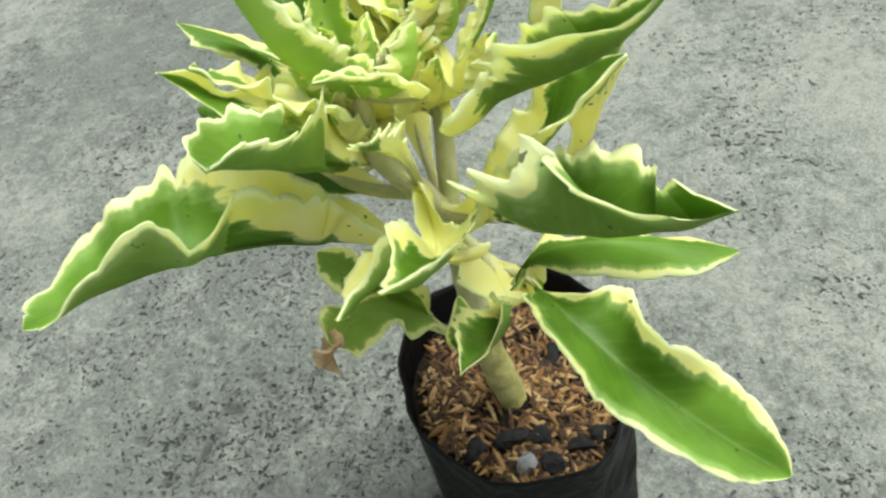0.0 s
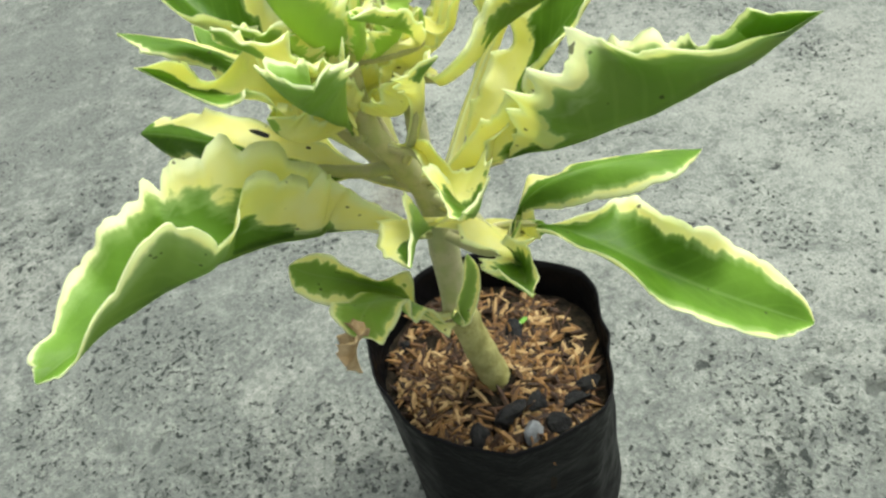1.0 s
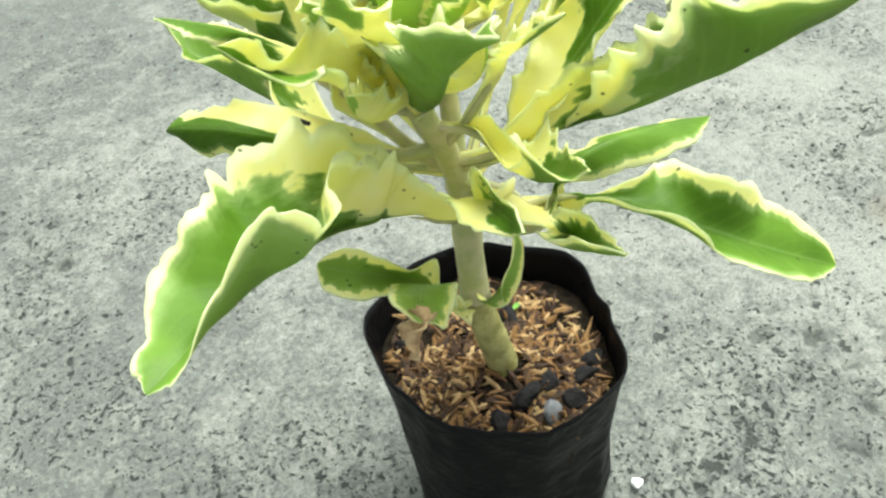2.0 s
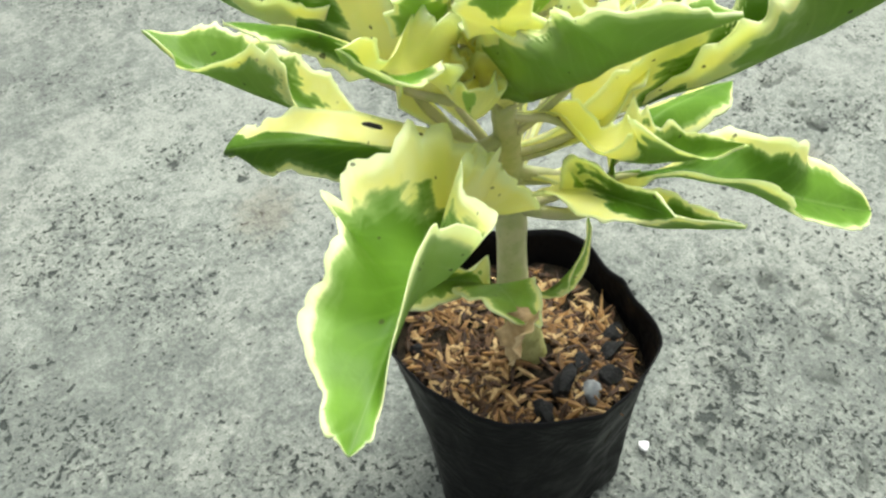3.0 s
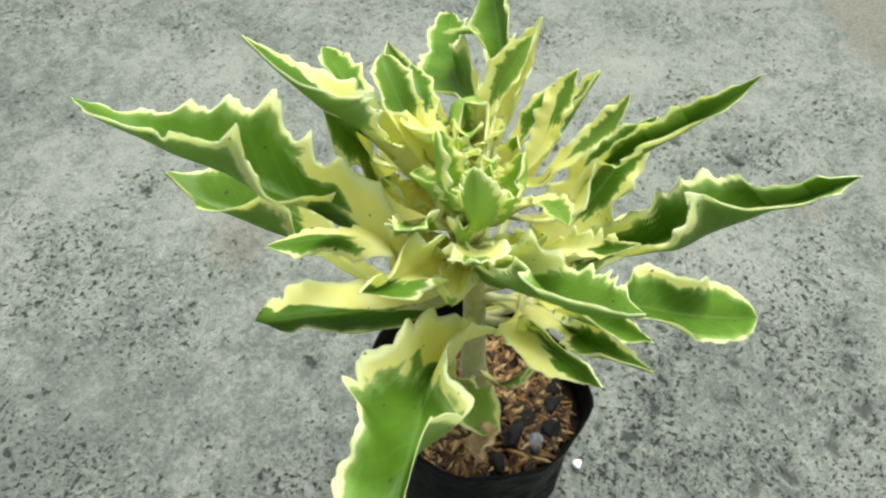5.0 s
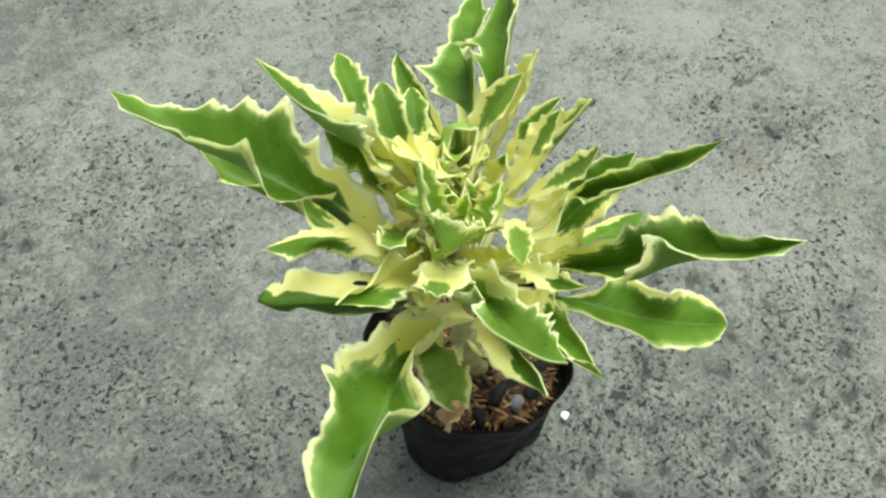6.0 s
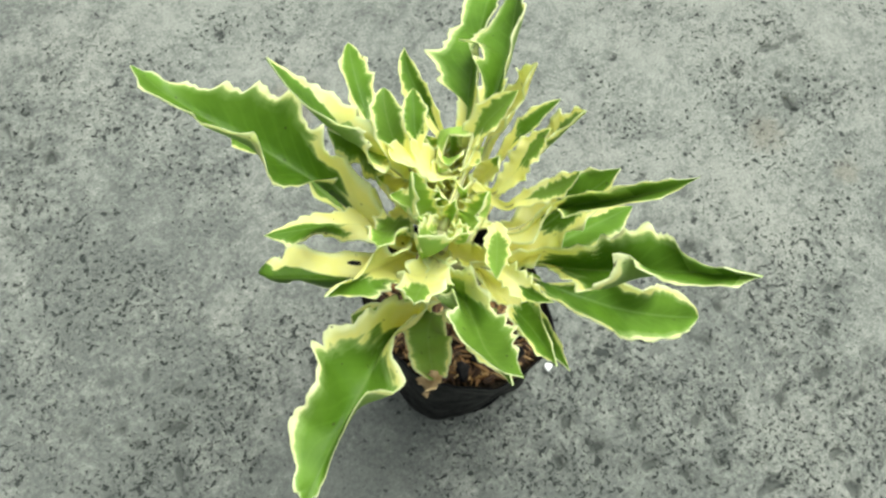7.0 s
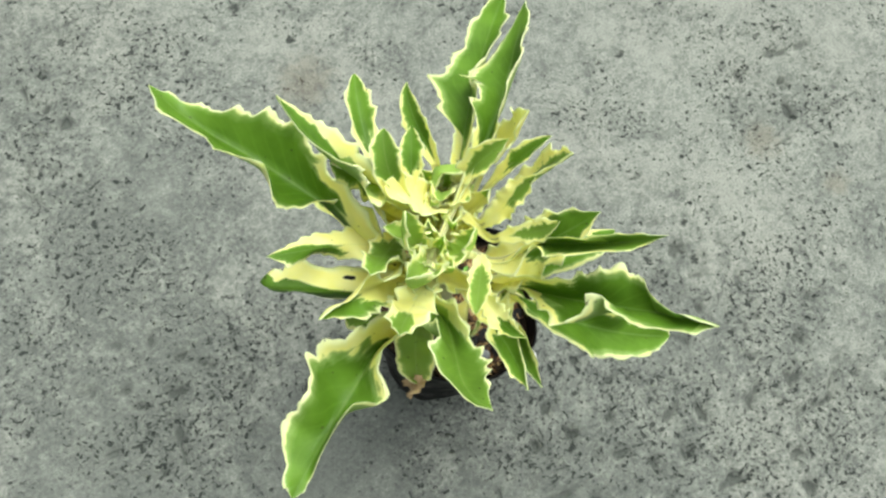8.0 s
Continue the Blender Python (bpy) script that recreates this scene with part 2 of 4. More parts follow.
# ---- building helpers ----
def mesh_of(name, verts, faces, mats, slots=None, smooth=True):
    me = bpy.data.meshes.new(name)
    me.from_pydata([tuple(v) for v in verts], [], [tuple(f) for f in faces])
    for mat in mats:
        me.materials.append(mat)
    if slots is not None:
        me.polygons.foreach_set("material_index", slots)
    me.polygons.foreach_set("use_smooth", [smooth] * len(me.polygons))
    me.update()
    return me


def part(name, me, parent, label=""):
    ob = new(name, me)
    ob.parent = parent
    return tagged(ob, label)


def thing(name, label, category, group="", at=(0, 0, 0)):
    ob = new(name)
    ob.empty_display_size = 0.02
    ob.location = at
    return tagged(ob, label, category, group)


def tube(name, path, radii, mat, sides=10, rough=0.0, seed=0):
    """A tapered round stalk along a list of points."""
    rng = random.Random(seed)
    pts = [Vector(p) for p in path]
    verts, faces = [], []
    side = Vector((1, 0, 0))
    for i, p in enumerate(pts):
        d = (pts[min(i + 1, len(pts) - 1)] - pts[max(i - 1, 0)]).normalized()
        side = (side - side.dot(d) * d).normalized()
        up = d.cross(side)
        for k in range(sides):
            a = 2 * math.pi * k / sides
            r = radii[i] * (1 + rough * rng.uniform(-1, 1))
            verts.append(p + r * (math.cos(a) * side + math.sin(a) * up))
    for i in range(len(pts) - 1):
        for k in range(sides):
            a, b = i * sides + k, i * sides + (k + 1) % sides
            faces.append((a, b, b + sides, a + sides))
    faces.append(tuple(reversed(range(sides))))
    faces.append(tuple(range((len(pts) - 1) * sides, len(pts) * sides)))
    return mesh_of(name, verts, faces, [mat])


def cubic(a, b, c, d, u):
    return (1 - u) ** 3 * a + 3 * u * (1 - u) ** 2 * b + 3 * u * u * (1 - u) * c + u**3 * d


def lump(name, size, mat, seed, sub=2, rough=0.22):
    """A broken stone: an icosphere with planes knocked off and a rough skin."""
    bm = bmesh.new()
    bmesh.ops.create_icosphere(bm, subdivisions=sub, radius=1.0)
    rng = random.Random(seed)
    cuts = [(Vector((rng.gauss(0, 1), rng.gauss(0, 1), rng.gauss(0, 1))).normalized(), rng.uniform(0.45, 0.8)) for _ in range(10)]
    off = Vector((seed * 3.1, seed * 1.7, 0))
    for v in bm.verts:
        for n, far in cuts:
            over = v.co.dot(n) - far
            if over > 0:
                v.co -= 0.85 * over * n
        v.co *= 1 + rough * noise.noise(v.co * 1.8 + off)
        v.co = Vector((v.co.x * size[0], v.co.y * size[1], v.co.z * size[2]))
    me = bpy.data.meshes.new(name)
    bm.to_mesh(me)
    bm.free()
    me.materials.append(mat)
    me.polygons.foreach_set("use_smooth", [mat is not CHARCOAL] * len(me.polygons))
    return me


# the bag's rim (centre, radius, height) and foot (centre, radius), and how far each is out of round
RIM = (-0.0005, 0.0135, 0.0500, 0.1108)
FOOT = (0.0007, 0.0035, 0.0434)
SLACK = ((0.0022, -0.0008), (0.0003, -0.0041))
WOBBLE = ((-0.0015, -0.0024), (-0.0001, 0.0015), (-0.0005, 0.0013), (-0.0001, 0.0010), (-0.0006, 0.0003))


# ---- ground: one cement sheet to the horizon, finely modelled near the plant ----
def ground_lines(lo, hi, step):
    near = list(np.arange(lo, hi + 1e-6, step))
    out, s = [], step
    far = hi
    while far < 60:
        s *= 1.35
        far += s
        out.append(far)
    before, s, far = [], step, lo
    while far > -60:
        s *= 1.35
        far -= s
        before.append(far)
    return np.array(list(reversed(before)) + near + out)


def in_line(x, y, ax, ay, bx, by):
    """Signed distance to the right of the line from a to b."""
    dx, dy = bx - ax, by - ay
    n = math.hypot(dx, dy)
    return ((x - ax) * dy - (y - ay) * dx) / n


def patches(verts, spots):
    amount = np.zeros(len(verts))
    for x, y, r in spots:
        amount = np.maximum(amount, np.exp(-((np.hypot(verts[:, 0] - x, verts[:, 1] - y) / r) ** 2)))
    return amount


def ground():
    xs, ys = ground_lines(-0.44, 0.60, 0.0031), ground_lines(-0.26, 0.60, 0.0031)
    gx, gy = np.meshgrid(xs, ys)
    nx, ny = len(xs), len(ys)
    verts = np.zeros((nx * ny, 3))
    verts[:, 0], verts[:, 1] = gx.ravel(), gy.ravel()
    pit = np.zeros(nx * ny)
    for x, y, r in PITS:
        d = np.hypot(verts[:, 0] - x, verts[:, 1] - y) / r
        pit = np.maximum(pit, np.exp(-0.7 * d**2))
    coarse = patches(verts, COARSE)
    z, sunk = np.zeros(nx * ny), np.zeros(nx * ny)
    close = (np.abs(verts[:, 0]) < 0.9) & (np.abs(verts[:, 1]) < 0.9)
    for i in np.nonzero(close)[0]:
        p = Vector((verts[i, 0], verts[i, 1], 0))
        rough = 0.6 + 2.2 * coarse[i]
        crumb = noise.noise(p * 85)
        # crumbs stand proud; where they have broken out the floor drops
        sunk[i] = min(1, max(0, (-crumb - 0.22) / 0.25)) * min(1, 0.25 + coarse[i])
        z[i] = 0.0012 * noise.noise(p * 20) + rough * (0.0011 * crumb + 0.0007 * noise.noise(p * 190)) - 0.0012 * sunk[i] * rough
    near_bag = np.clip((np.hypot(verts[:, 0] - FOOT[0], verts[:, 1] - FOOT[1]) - 0.049) / 0.02, 0, 1)
    z = (z - 0.0024 * pit) * near_bag
    # a thin skim of older cement ends in a low ragged step
    skim = in_line(verts[:, 0], verts[:, 1], -0.525, 0.476, -0.531, 0.366)
    z += 0.003 * np.clip(skim / 0.012 + 0.5, 0, 1) * (verts[:, 0] < -0.3)
    verts[:, 2] = z
    k = (np.arange(ny - 1)[:, None] * nx + np.arange(nx - 1)[None]).ravel()
    faces = np.stack([k, k + 1, k + nx + 1, k + nx], 1)
    me = mesh_of("ground", verts.tolist(), faces.tolist(), [CEMENT])
    side = np.minimum(1, np.maximum(0, 0.5 - in_line(verts[:, 0], verts[:, 1], 0.509, 0.040, 0.567, 0.208) / -0.09))
    for name, amount in (("worn", patches(verts, WORN)), ("damp", patches(verts, DIRT_SHADE)), ("stain", patches(verts, STAIN)), ("coarse", coarse), ("sunk", sunk), ("pit", pit), ("earth", side * (verts[:, 0] > 0.2))):
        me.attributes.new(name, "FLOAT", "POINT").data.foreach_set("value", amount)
    return tagged(new("ground", me), "weathered grey cement floor with dark pits and pale worn patches", "ground", kind="structure")


COARSE = [(0.03, -0.09, 0.07), (0.09, -0.12, 0.08), (0.16, -0.15, 0.09), (0.24, -0.11, 0.07), (0.17, -0.02, 0.06), (0.07, -0.05, 0.04), (-0.19, 0.04, 0.07), (0.33, 0.09, 0.06), (-0.26, 0.27, 0.10)]
STAIN = [(-0.026, 0.235, 0.03), (0.327, 0.006, 0.014), (0.29, 0.06, 0.02)]
PITS = [
    (0.159, -0.011, 0.007), (0.120, -0.020, 0.007), (0.094, -0.034, 0.006), (0.117, -0.032, 0.008), (0.195, -0.009, 0.006),
    (0.202, 0.022, 0.005), (0.191, 0.004, 0.006), (-0.054, 0.319, 0.011), (-0.038, 0.124, 0.007), (-0.013, 0.136, 0.006),
    (-0.025, 0.274, 0.006), (-0.190, 0.334, 0.007), (0.217, 0.171, 0.007), (0.112, 0.043, 0.006), (0.333, 0.095, 0.006),
    (0.129, -0.130, 0.009), (0.110, -0.139, 0.006), (0.052, -0.095, 0.007), (0.163, 0.007, 0.006), (-0.029, 0.237, 0.006),
    (-0.106, 0.293, 0.005), (0.090, -0.033, 0.006), (0.184, 0.067, 0.005), (0.075, -0.058, 0.006),
]
WORN = [
    (0.237, 0.148, 0.1), (0.279, 0.039, 0.08), (-0.059, 0.338, 0.09), (0.028, 0.371, 0.09), (0.196, 0.267, 0.1),
    (0.356, 0.158, 0.12),
]
# dark stains, with the soft shade of the near side put into the colour
DIRT_SHADE = [
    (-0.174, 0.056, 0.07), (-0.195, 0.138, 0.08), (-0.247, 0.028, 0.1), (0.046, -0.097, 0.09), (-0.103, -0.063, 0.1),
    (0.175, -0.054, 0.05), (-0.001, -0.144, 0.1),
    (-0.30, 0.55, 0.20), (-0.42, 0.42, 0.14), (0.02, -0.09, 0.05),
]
ground()

# ---- black grow bag ----



def bag_radius(a, h):
    """Radius of the bag at angle a and height h (0 bottom, 1 rim): flat facets with soft corners, slack and uneven at the rim."""
    n = 9
    f = (a / (2 * math.pi) * n + 0.35) % 1.0
    facet = 0.985 / math.cos((f - 0.5) * 2 * math.pi / n * 0.72)
    p = Vector((math.cos(a) * 1.3, math.sin(a) * 1.3, h * 1.1))
    r = FOOT[2] + (RIM[2] - FOOT[2]) * h * h
    r *= facet + 0.030 * (1 - h) * noise.noise(p * 1.5) + 0.022 * noise.noise(p * 4.0)
    r += (1 - h) * sum(c * math.cos((k + 2) * a) + s * math.sin((k + 2) * a) for k, (c, s) in enumerate(SLACK))
    r += h * h * sum(c * math.cos((k + 2) * a) + s * math.sin((k + 2) * a) for k, (c, s) in enumerate(WOBBLE))
    return r * (1 - 0.10 * max(0, 0.08 - h) / 0.08)


def bag_place(a, h, inset=0.0):
    """A place on the bag's skin: the bag leans a little, so that its axis shifts with height."""
    r = bag_radius(a, h) - inset
    k = min(1, h)
    return FOOT[0] + (RIM[0] - FOOT[0]) * k + r * math.cos(a), FOOT[1] + (RIM[1] - FOOT[1]) * k + r * math.sin(a)


def grow_bag():
    bag = thing("grow_bag", "open black plastic grow bag standing on the cement floor", "plant pot", at=(FOOT[0], FOOT[1], 0))
    n, rows = 108, 30
    verts, faces = [], []
    for skin in (0, 1):
        for j in range(rows):
            h = j / (rows - 1)
            for i in range(n):
                a = 2 * math.pi * i / n
                top = RIM[3] - 0.0036 * math.sin(a) - 0.0018 * math.cos(3 * a) + 0.0016 * noise.noise(Vector((math.cos(a) * 2.2, math.sin(a) * 2.2, 3)))
                x, y = bag_place(a, h, 0.0007 * skin)
                verts.append((x - FOOT[0], y - FOOT[1], 0.0015 + (top - 0.0015) * h + 0.0005 * skin * (1 - h)))
    for skin in (0, 1):
        for j in range(rows - 1):
            for i in range(n):
                a, b = skin * rows * n + j * n + i, skin * rows * n + j * n + (i + 1) % n
                q = (a, b, b + n, a + n)
                faces.append(q if skin == 0 else q[::-1])
    for i in range(n):
        a, b = (rows - 1) * n + i, (rows - 1) * n + (i + 1) % n
        faces.append((a, b, b + rows * n, a + rows * n))
    faces.append(tuple(reversed(range(n))))
    part("wall", mesh_of("wall", verts, faces, [FILM]), bag)
    # flat folded seam under the bag
    base = [(0.86 * FOOT[2] * math.cos(2 * math.pi * i / 40), 0.86 * FOOT[2] * math.sin(2 * math.pi * i / 40), z) for z in (0.0, 0.0022) for i in range(40)]
    bf = [(i, (i + 1) % 40, 40 + (i + 1) % 40, 40 + i) for i in range(40)] + [tuple(reversed(range(40))), tuple(range(40, 80))]
    part("base", mesh_of("base", base, bf, [FILM]), bag)
    return bag


grow_bag()

SOIL_Z = 0.0925


def soil_height(x, y):
    p = Vector((x, y, 0))
    d = math.hypot(x, y)
    return SOIL_Z + 0.0025 * noise.noise(p * 60) + 0.0012 * noise.noise(p * 180) + 0.0085 * math.exp(-((d / 0.021) ** 2)) - 0.002 * y / 0.04


def soil():
    rings, n = 26, 72
    verts = [(0, 0, soil_height(0, 0))]
    for j in range(1, rings + 1):
        for i in range(n):
            a = 2 * math.pi * i / n
            x, y = bag_place(a, 0.88, 0.001)
            x, y = x * j / rings, y * j / rings
            verts.append((x, y, soil_height(x, y)))
    for i in range(n):
        a = 2 * math.pi * i / n
        verts.append((*bag_place(a, 0.5, 0.0016), 0.05))
    faces = [(0, 1 + i, 1 + (i + 1) % n) for i in range(n)]
    for j in range(rings):
        for i in range(n):
            a, b = 1 + j * n + i, 1 + j * n + (i + 1) % n
            faces.append((a, a + n, b + n, b))
    faces.append(tuple(reversed(range(1 + rings * n, 1 + (rings + 1) * n))))
    ob = new("potting_soil", mesh_of("potting_soil", verts, faces, [SOIL]))
    return tagged(ob, "dark brown potting soil filling the black grow bag", "soil", kind="stuff")


soil()


def husk_shape(verts, faces, c, d, s, length, width, arch):
    """Adds one curved, pointed husk round c, lying along d."""
    up = d.cross(s)
    b = len(verts)
    for t, w in ((-0.5, 0.25), (-0.17, 1.0), (0.2, 0.9), (0.5, 0.15)):
        mid = c + d * length * t + up * arch * (0.25 - t * t)
        verts += [mid - s * width * w, mid + up * width * 0.7 * w, mid + s * width * w, mid - up * width * 0.25 * w]
    for j in range(3):
        for q in range(4):
            a0, a1 = b + 4 * j + q, b + 4 * j + (q + 1) % 4
            faces.append((a0, a1, a1 + 4, a0 + 4))
    faces += [(b + 3, b + 2, b + 1, b), (b + 12, b + 13, b + 14, b + 15)]


def husk_place(rng):
    """A spot on the soil for a husk; they lie thinner in some areas and towards one side."""
    while True:
        a, r = rng.uniform(0, 2 * math.pi), math.sqrt(rng.random())
        x, y = bag_place(a, 0.88, 0.0058)
        x, y = RIM[0] + r * (x - RIM[0]), RIM[1] + r * (y - RIM[1])
        bare = min(0.72, 1.6 * noise.noise(Vector((x * 45, y * 45, 2.0))) + max(0.0, (x + 1.3 * y - 0.05) / 0.03))
        if math.hypot(x, y) > 0.0055 and rng.random() > bare:
            return x, y


def husks():
    """Rice husks and straw slivers strewn over the soil: a matted layer and loose ones on top."""
    rng = random.Random(7)
    verts, faces = [], []
    for k in range(1250):
        x, y = husk_place(rng)
        turn, tilt = rng.uniform(0, 2 * math.pi), rng.gauss(0, 0.30)
        d = Vector((math.cos(turn) * math.cos(tilt), math.sin(turn) * math.cos(tilt), math.sin(tilt)))
        s = Vector((-math.sin(turn), math.cos(turn), rng.uniform(-0.7, 0.7))).normalized()
        length = rng.uniform(0.0045, 0.0100) if k % 9 else rng.uniform(0.010, 0.016)
        husk_shape(verts, faces, Vector((x, y, soil_height(x, y) + rng.uniform(0.0004, 0.0028))), d, s, length, rng.uniform(0.0006, 0.0013), rng.uniform(-0.15, 0.35) * length)
    mat = new("rice_husks", mesh_of("rice_husks", verts, faces, [HUSK], smooth=False))
    tagged(mat, "loose light and dark brown rice husks covering the soil", "mulch", kind="stuff")
    kinds = []
    for k in range(9):
        verts, faces = [], []
        length = rng.uniform(0.0050, 0.0100) if k < 7 else rng.uniform(0.010, 0.015)
        husk_shape(verts, faces, Vector((0, 0, 0)), Vector((1, 0, 0)), Vector((0, 1, rng.uniform(-0.5, 0.5))).normalized(), length, rng.uniform(0.0007, 0.0013), rng.uniform(-0.10, 0.30) * length)
        kinds.append(mesh_of("husk", verts, faces, [LOOSE_HUSK], smooth=False))
    for k in range(260):
        x, y = husk_place(rng)
        ob = part("husk", kinds[k % 9], mat)
        ob.matrix_basis = Matrix.Translation((x, y, soil_height(x, y) + rng.uniform(0.0014, 0.0030))) @ Matrix.Rotation(rng.uniform(0, 2 * math.pi), 4, "Z") @ Matrix.Rotation(rng.gauss(0, 0.22), 4, "Y")
    return mat


husks()


def stone(name, x, y, z, size, turn, mat, label, category, seed, group=""):
    ob = new(name, lump(name, size, mat, seed))
    if category != "stone chip":
        z = soil_height(x, y) + 0.35 * size[2]
    ob.matrix_world = pose(x, y, z, 12 * math.sin(seed), 10 * math.cos(seed), turn)
    return tagged(ob, label, category, group)


CHAR = "black charcoal lump lying on the husk-covered soil"
G_CHAR = "charcoal on the soil"
stone("charcoal_lump", 0.0000, -0.0150, 0.0963, (0.0079, 0.0062, 0.0057), 30, CHARCOAL, CHAR, "charcoal", 1, G_CHAR)
stone("charcoal_lump", -0.0148, -0.0200, 0.0963, (0.0072, 0.0055, 0.0053), 70, CHARCOAL, CHAR, "charcoal", 2, G_CHAR)
stone("charcoal_lump", 0.0262, -0.0140, 0.0948, (0.0079, 0.0055, 0.0053), 15, CHARCOAL, CHAR, "charcoal", 3, G_CHAR)
stone("charcoal_lump", 0.0114, 0.0236, 0.0943, (0.0079, 0.0055, 0.0055), 60, CHARCOAL, CHAR, "charcoal", 4, G_CHAR)
stone("charcoal_lump", 0.0100, -0.0125, 0.0963, (0.0057, 0.0049, 0.0048), 110, CHARCOAL, CHAR, "charcoal", 5, G_CHAR)
stone("charcoal_lump", 0.0150, -0.0230, 0.0953, (0.0068, 0.0053, 0.0045), 140, CHARCOAL, CHAR, "charcoal", 6, G_CHAR)
stone("charcoal_lump", 0.0330, -0.0075, 0.0938, (0.0062, 0.0048, 0.0045), 20, CHARCOAL, CHAR, "charcoal", 8, G_CHAR)
stone("charcoal_lump", -0.0350, 0.0330, 0.0933, (0.0053, 0.0043, 0.0043), 50, CHARCOAL, CHAR, "charcoal", 9, G_CHAR)
stone("pebble", 0.0055, -0.0245, 0.0973, (0.0073, 0.0052, 0.0051), 60, GREYSTONE, "light grey pebble lying among the charcoal lumps", "pebble", 11)
stone("white_chip", 0.0515, -0.0281, 0.0030, (0.0044, 0.0034, 0.0027), 25, CHALK, "small bright white stone chip on the cement floor", "stone chip", 12)

# ---- the plant ----
plant = thing("succulent_plant", "variegated succulent with toothed green and cream leaves in a black bag", "plant", at=(0, 0, SOIL_Z))
STEM = [Vector(p) for p in ((0.001, 0.002, 0.0895), (-0.0047, 0.0045, 0.1176), (-0.0089, 0.0071, 0.1428), (-0.0088, 0.0094, 0.1722), (-0.0093, 0.0102, 0.1945), (-0.0145, 0.0065, 0.2148), (-0.0211, 0.0009, 0.2352), (-0.0205, 0.0025, 0.2596))]
STEM_2 = [Vector(p) for p in ((-0.0091, 0.0102, 0.1925), (-0.008, 0.0151, 0.2147), (-0.0068, 0.0204, 0.2349), (-0.0061, 0.0246, 0.2552))]

SHOOT = (-0.0089, 0.0071, 0.1428)


def in_plant(p):
    return Vector(p) - Vector((0, 0, SOIL_Z))


def finer(points, times=4):
    """More points along a Catmull-Rom curve."""
    out = []
    for i in range(len(points) - 1):
        a, b = points[max(i - 1, 0)], points[i]
        c, d = points[i + 1], points[min(i + 2, len(points) - 1)]
        for k in range(times):
            t = k / times
            out.append(0.5 * (2 * b + (c - a) * t + (2 * a - 5 * b + 4 * c - d) * t * t + (3 * b - a - 3 * c + d) * t**3))
    return out + [points[-1]]


lower = finer(STEM[:3], 6)
part("woody_base", tube("woody_base", [in_plant(p) for p in lower], [0.0063 - 0.0010 * i / len(lower) + 0.0005 * (i % 4 == 2) for i in range(len(lower))], BARK, 14, 0.05, 3), plant, "yellow-brown woody stem foot")
upper = finer(STEM[2:], 5)
part("stem", tube("stem", [in_plant(p) for p in upper], [0.0055 - 0.0013 * min(1, i / 10) - 0.0018 * max(0, i - 9) / (len(upper) - 9) + 0.0005 * (i % 5 == 0) for i in range(len(upper))], STALK, 12, 0.03, 4), plant, "pale fleshy stem")
second = finer(STEM_2, 5)
part("side_stem", tube("side_stem", [in_plant(p) for p in second], [0.0036 - 0.0013 * i / len(second) for i in range(len(second))], STALK, 10, 0.03, 5), plant, "pale fleshy side stem")


def on_stem(z):
    z = min(max(z, 0.125), 0.254)
    for a, b in zip(STEM, STEM[1:]):
        if a.z <= z <= b.z:
            return a.lerp(b, (z - a.z) / (b.z - a.z))
    return STEM[-1]


def width_at(u, k, point, neck):
    """Outline of a leaf blade: a neck, widest at k, tapering to the tip."""
    if u < k:
        return neck + (1 - neck) * math.sin(min(1, u / k) * math.pi / 2) ** 0.9
    b = min(1, (1 - u) / (1 - k))
    return math.sin(b * math.pi / 2) ** point


def root_for(base, ahead):
    """The place on the stems from which a leaf that starts at base springs."""
    best, cost = None, 9.0
    for line, low in ((STEM, 0.165), (STEM_2, 0.0)):
        for a, b in zip(line, line[1:]):
            for k in range(6):
                p = a.lerp(b, k / 5)
                away = base - p
                if p.z < low or p.z > base.z + 0.004:
                    continue
                along = away.dot(ahead)
                c = (away - along * ahead).length + 0.35 * away.length + (0.01 if along < 0 else 0)
                if c < cost:
                    best, cost = p, c
    return best if best else on_stem(base.z - 0.01)


def tooth_line(rng, count, rounded):
    """Irregular teeth along one edge: a height for each u from 0 to 1."""
    marks = [0.0]
    while marks[-1] < 1.0:
        marks.append(marks[-1] + rng.uniform(0.6, 1.4) / count)
    size = [rng.uniform(0.45, 1.15) for _ in marks]

    def height(u):
        k = max(i for i, m in enumerate(marks) if m <= u) if u > 0 else 0
        k = min(k, len(marks) - 2)
        f = min(1.0, (u - marks[k]) / (marks[k + 1] - marks[k]))
        if rounded:
            return size[k] * (abs(math.sin(math.pi * f)) ** 0.55 - 0.6)
        return size[k] * ((f / 0.72) ** 1.7 - 0.4 if f < 0.72 else ((1 - f) / 0.28) ** 1.3 - 0.4)

    return height


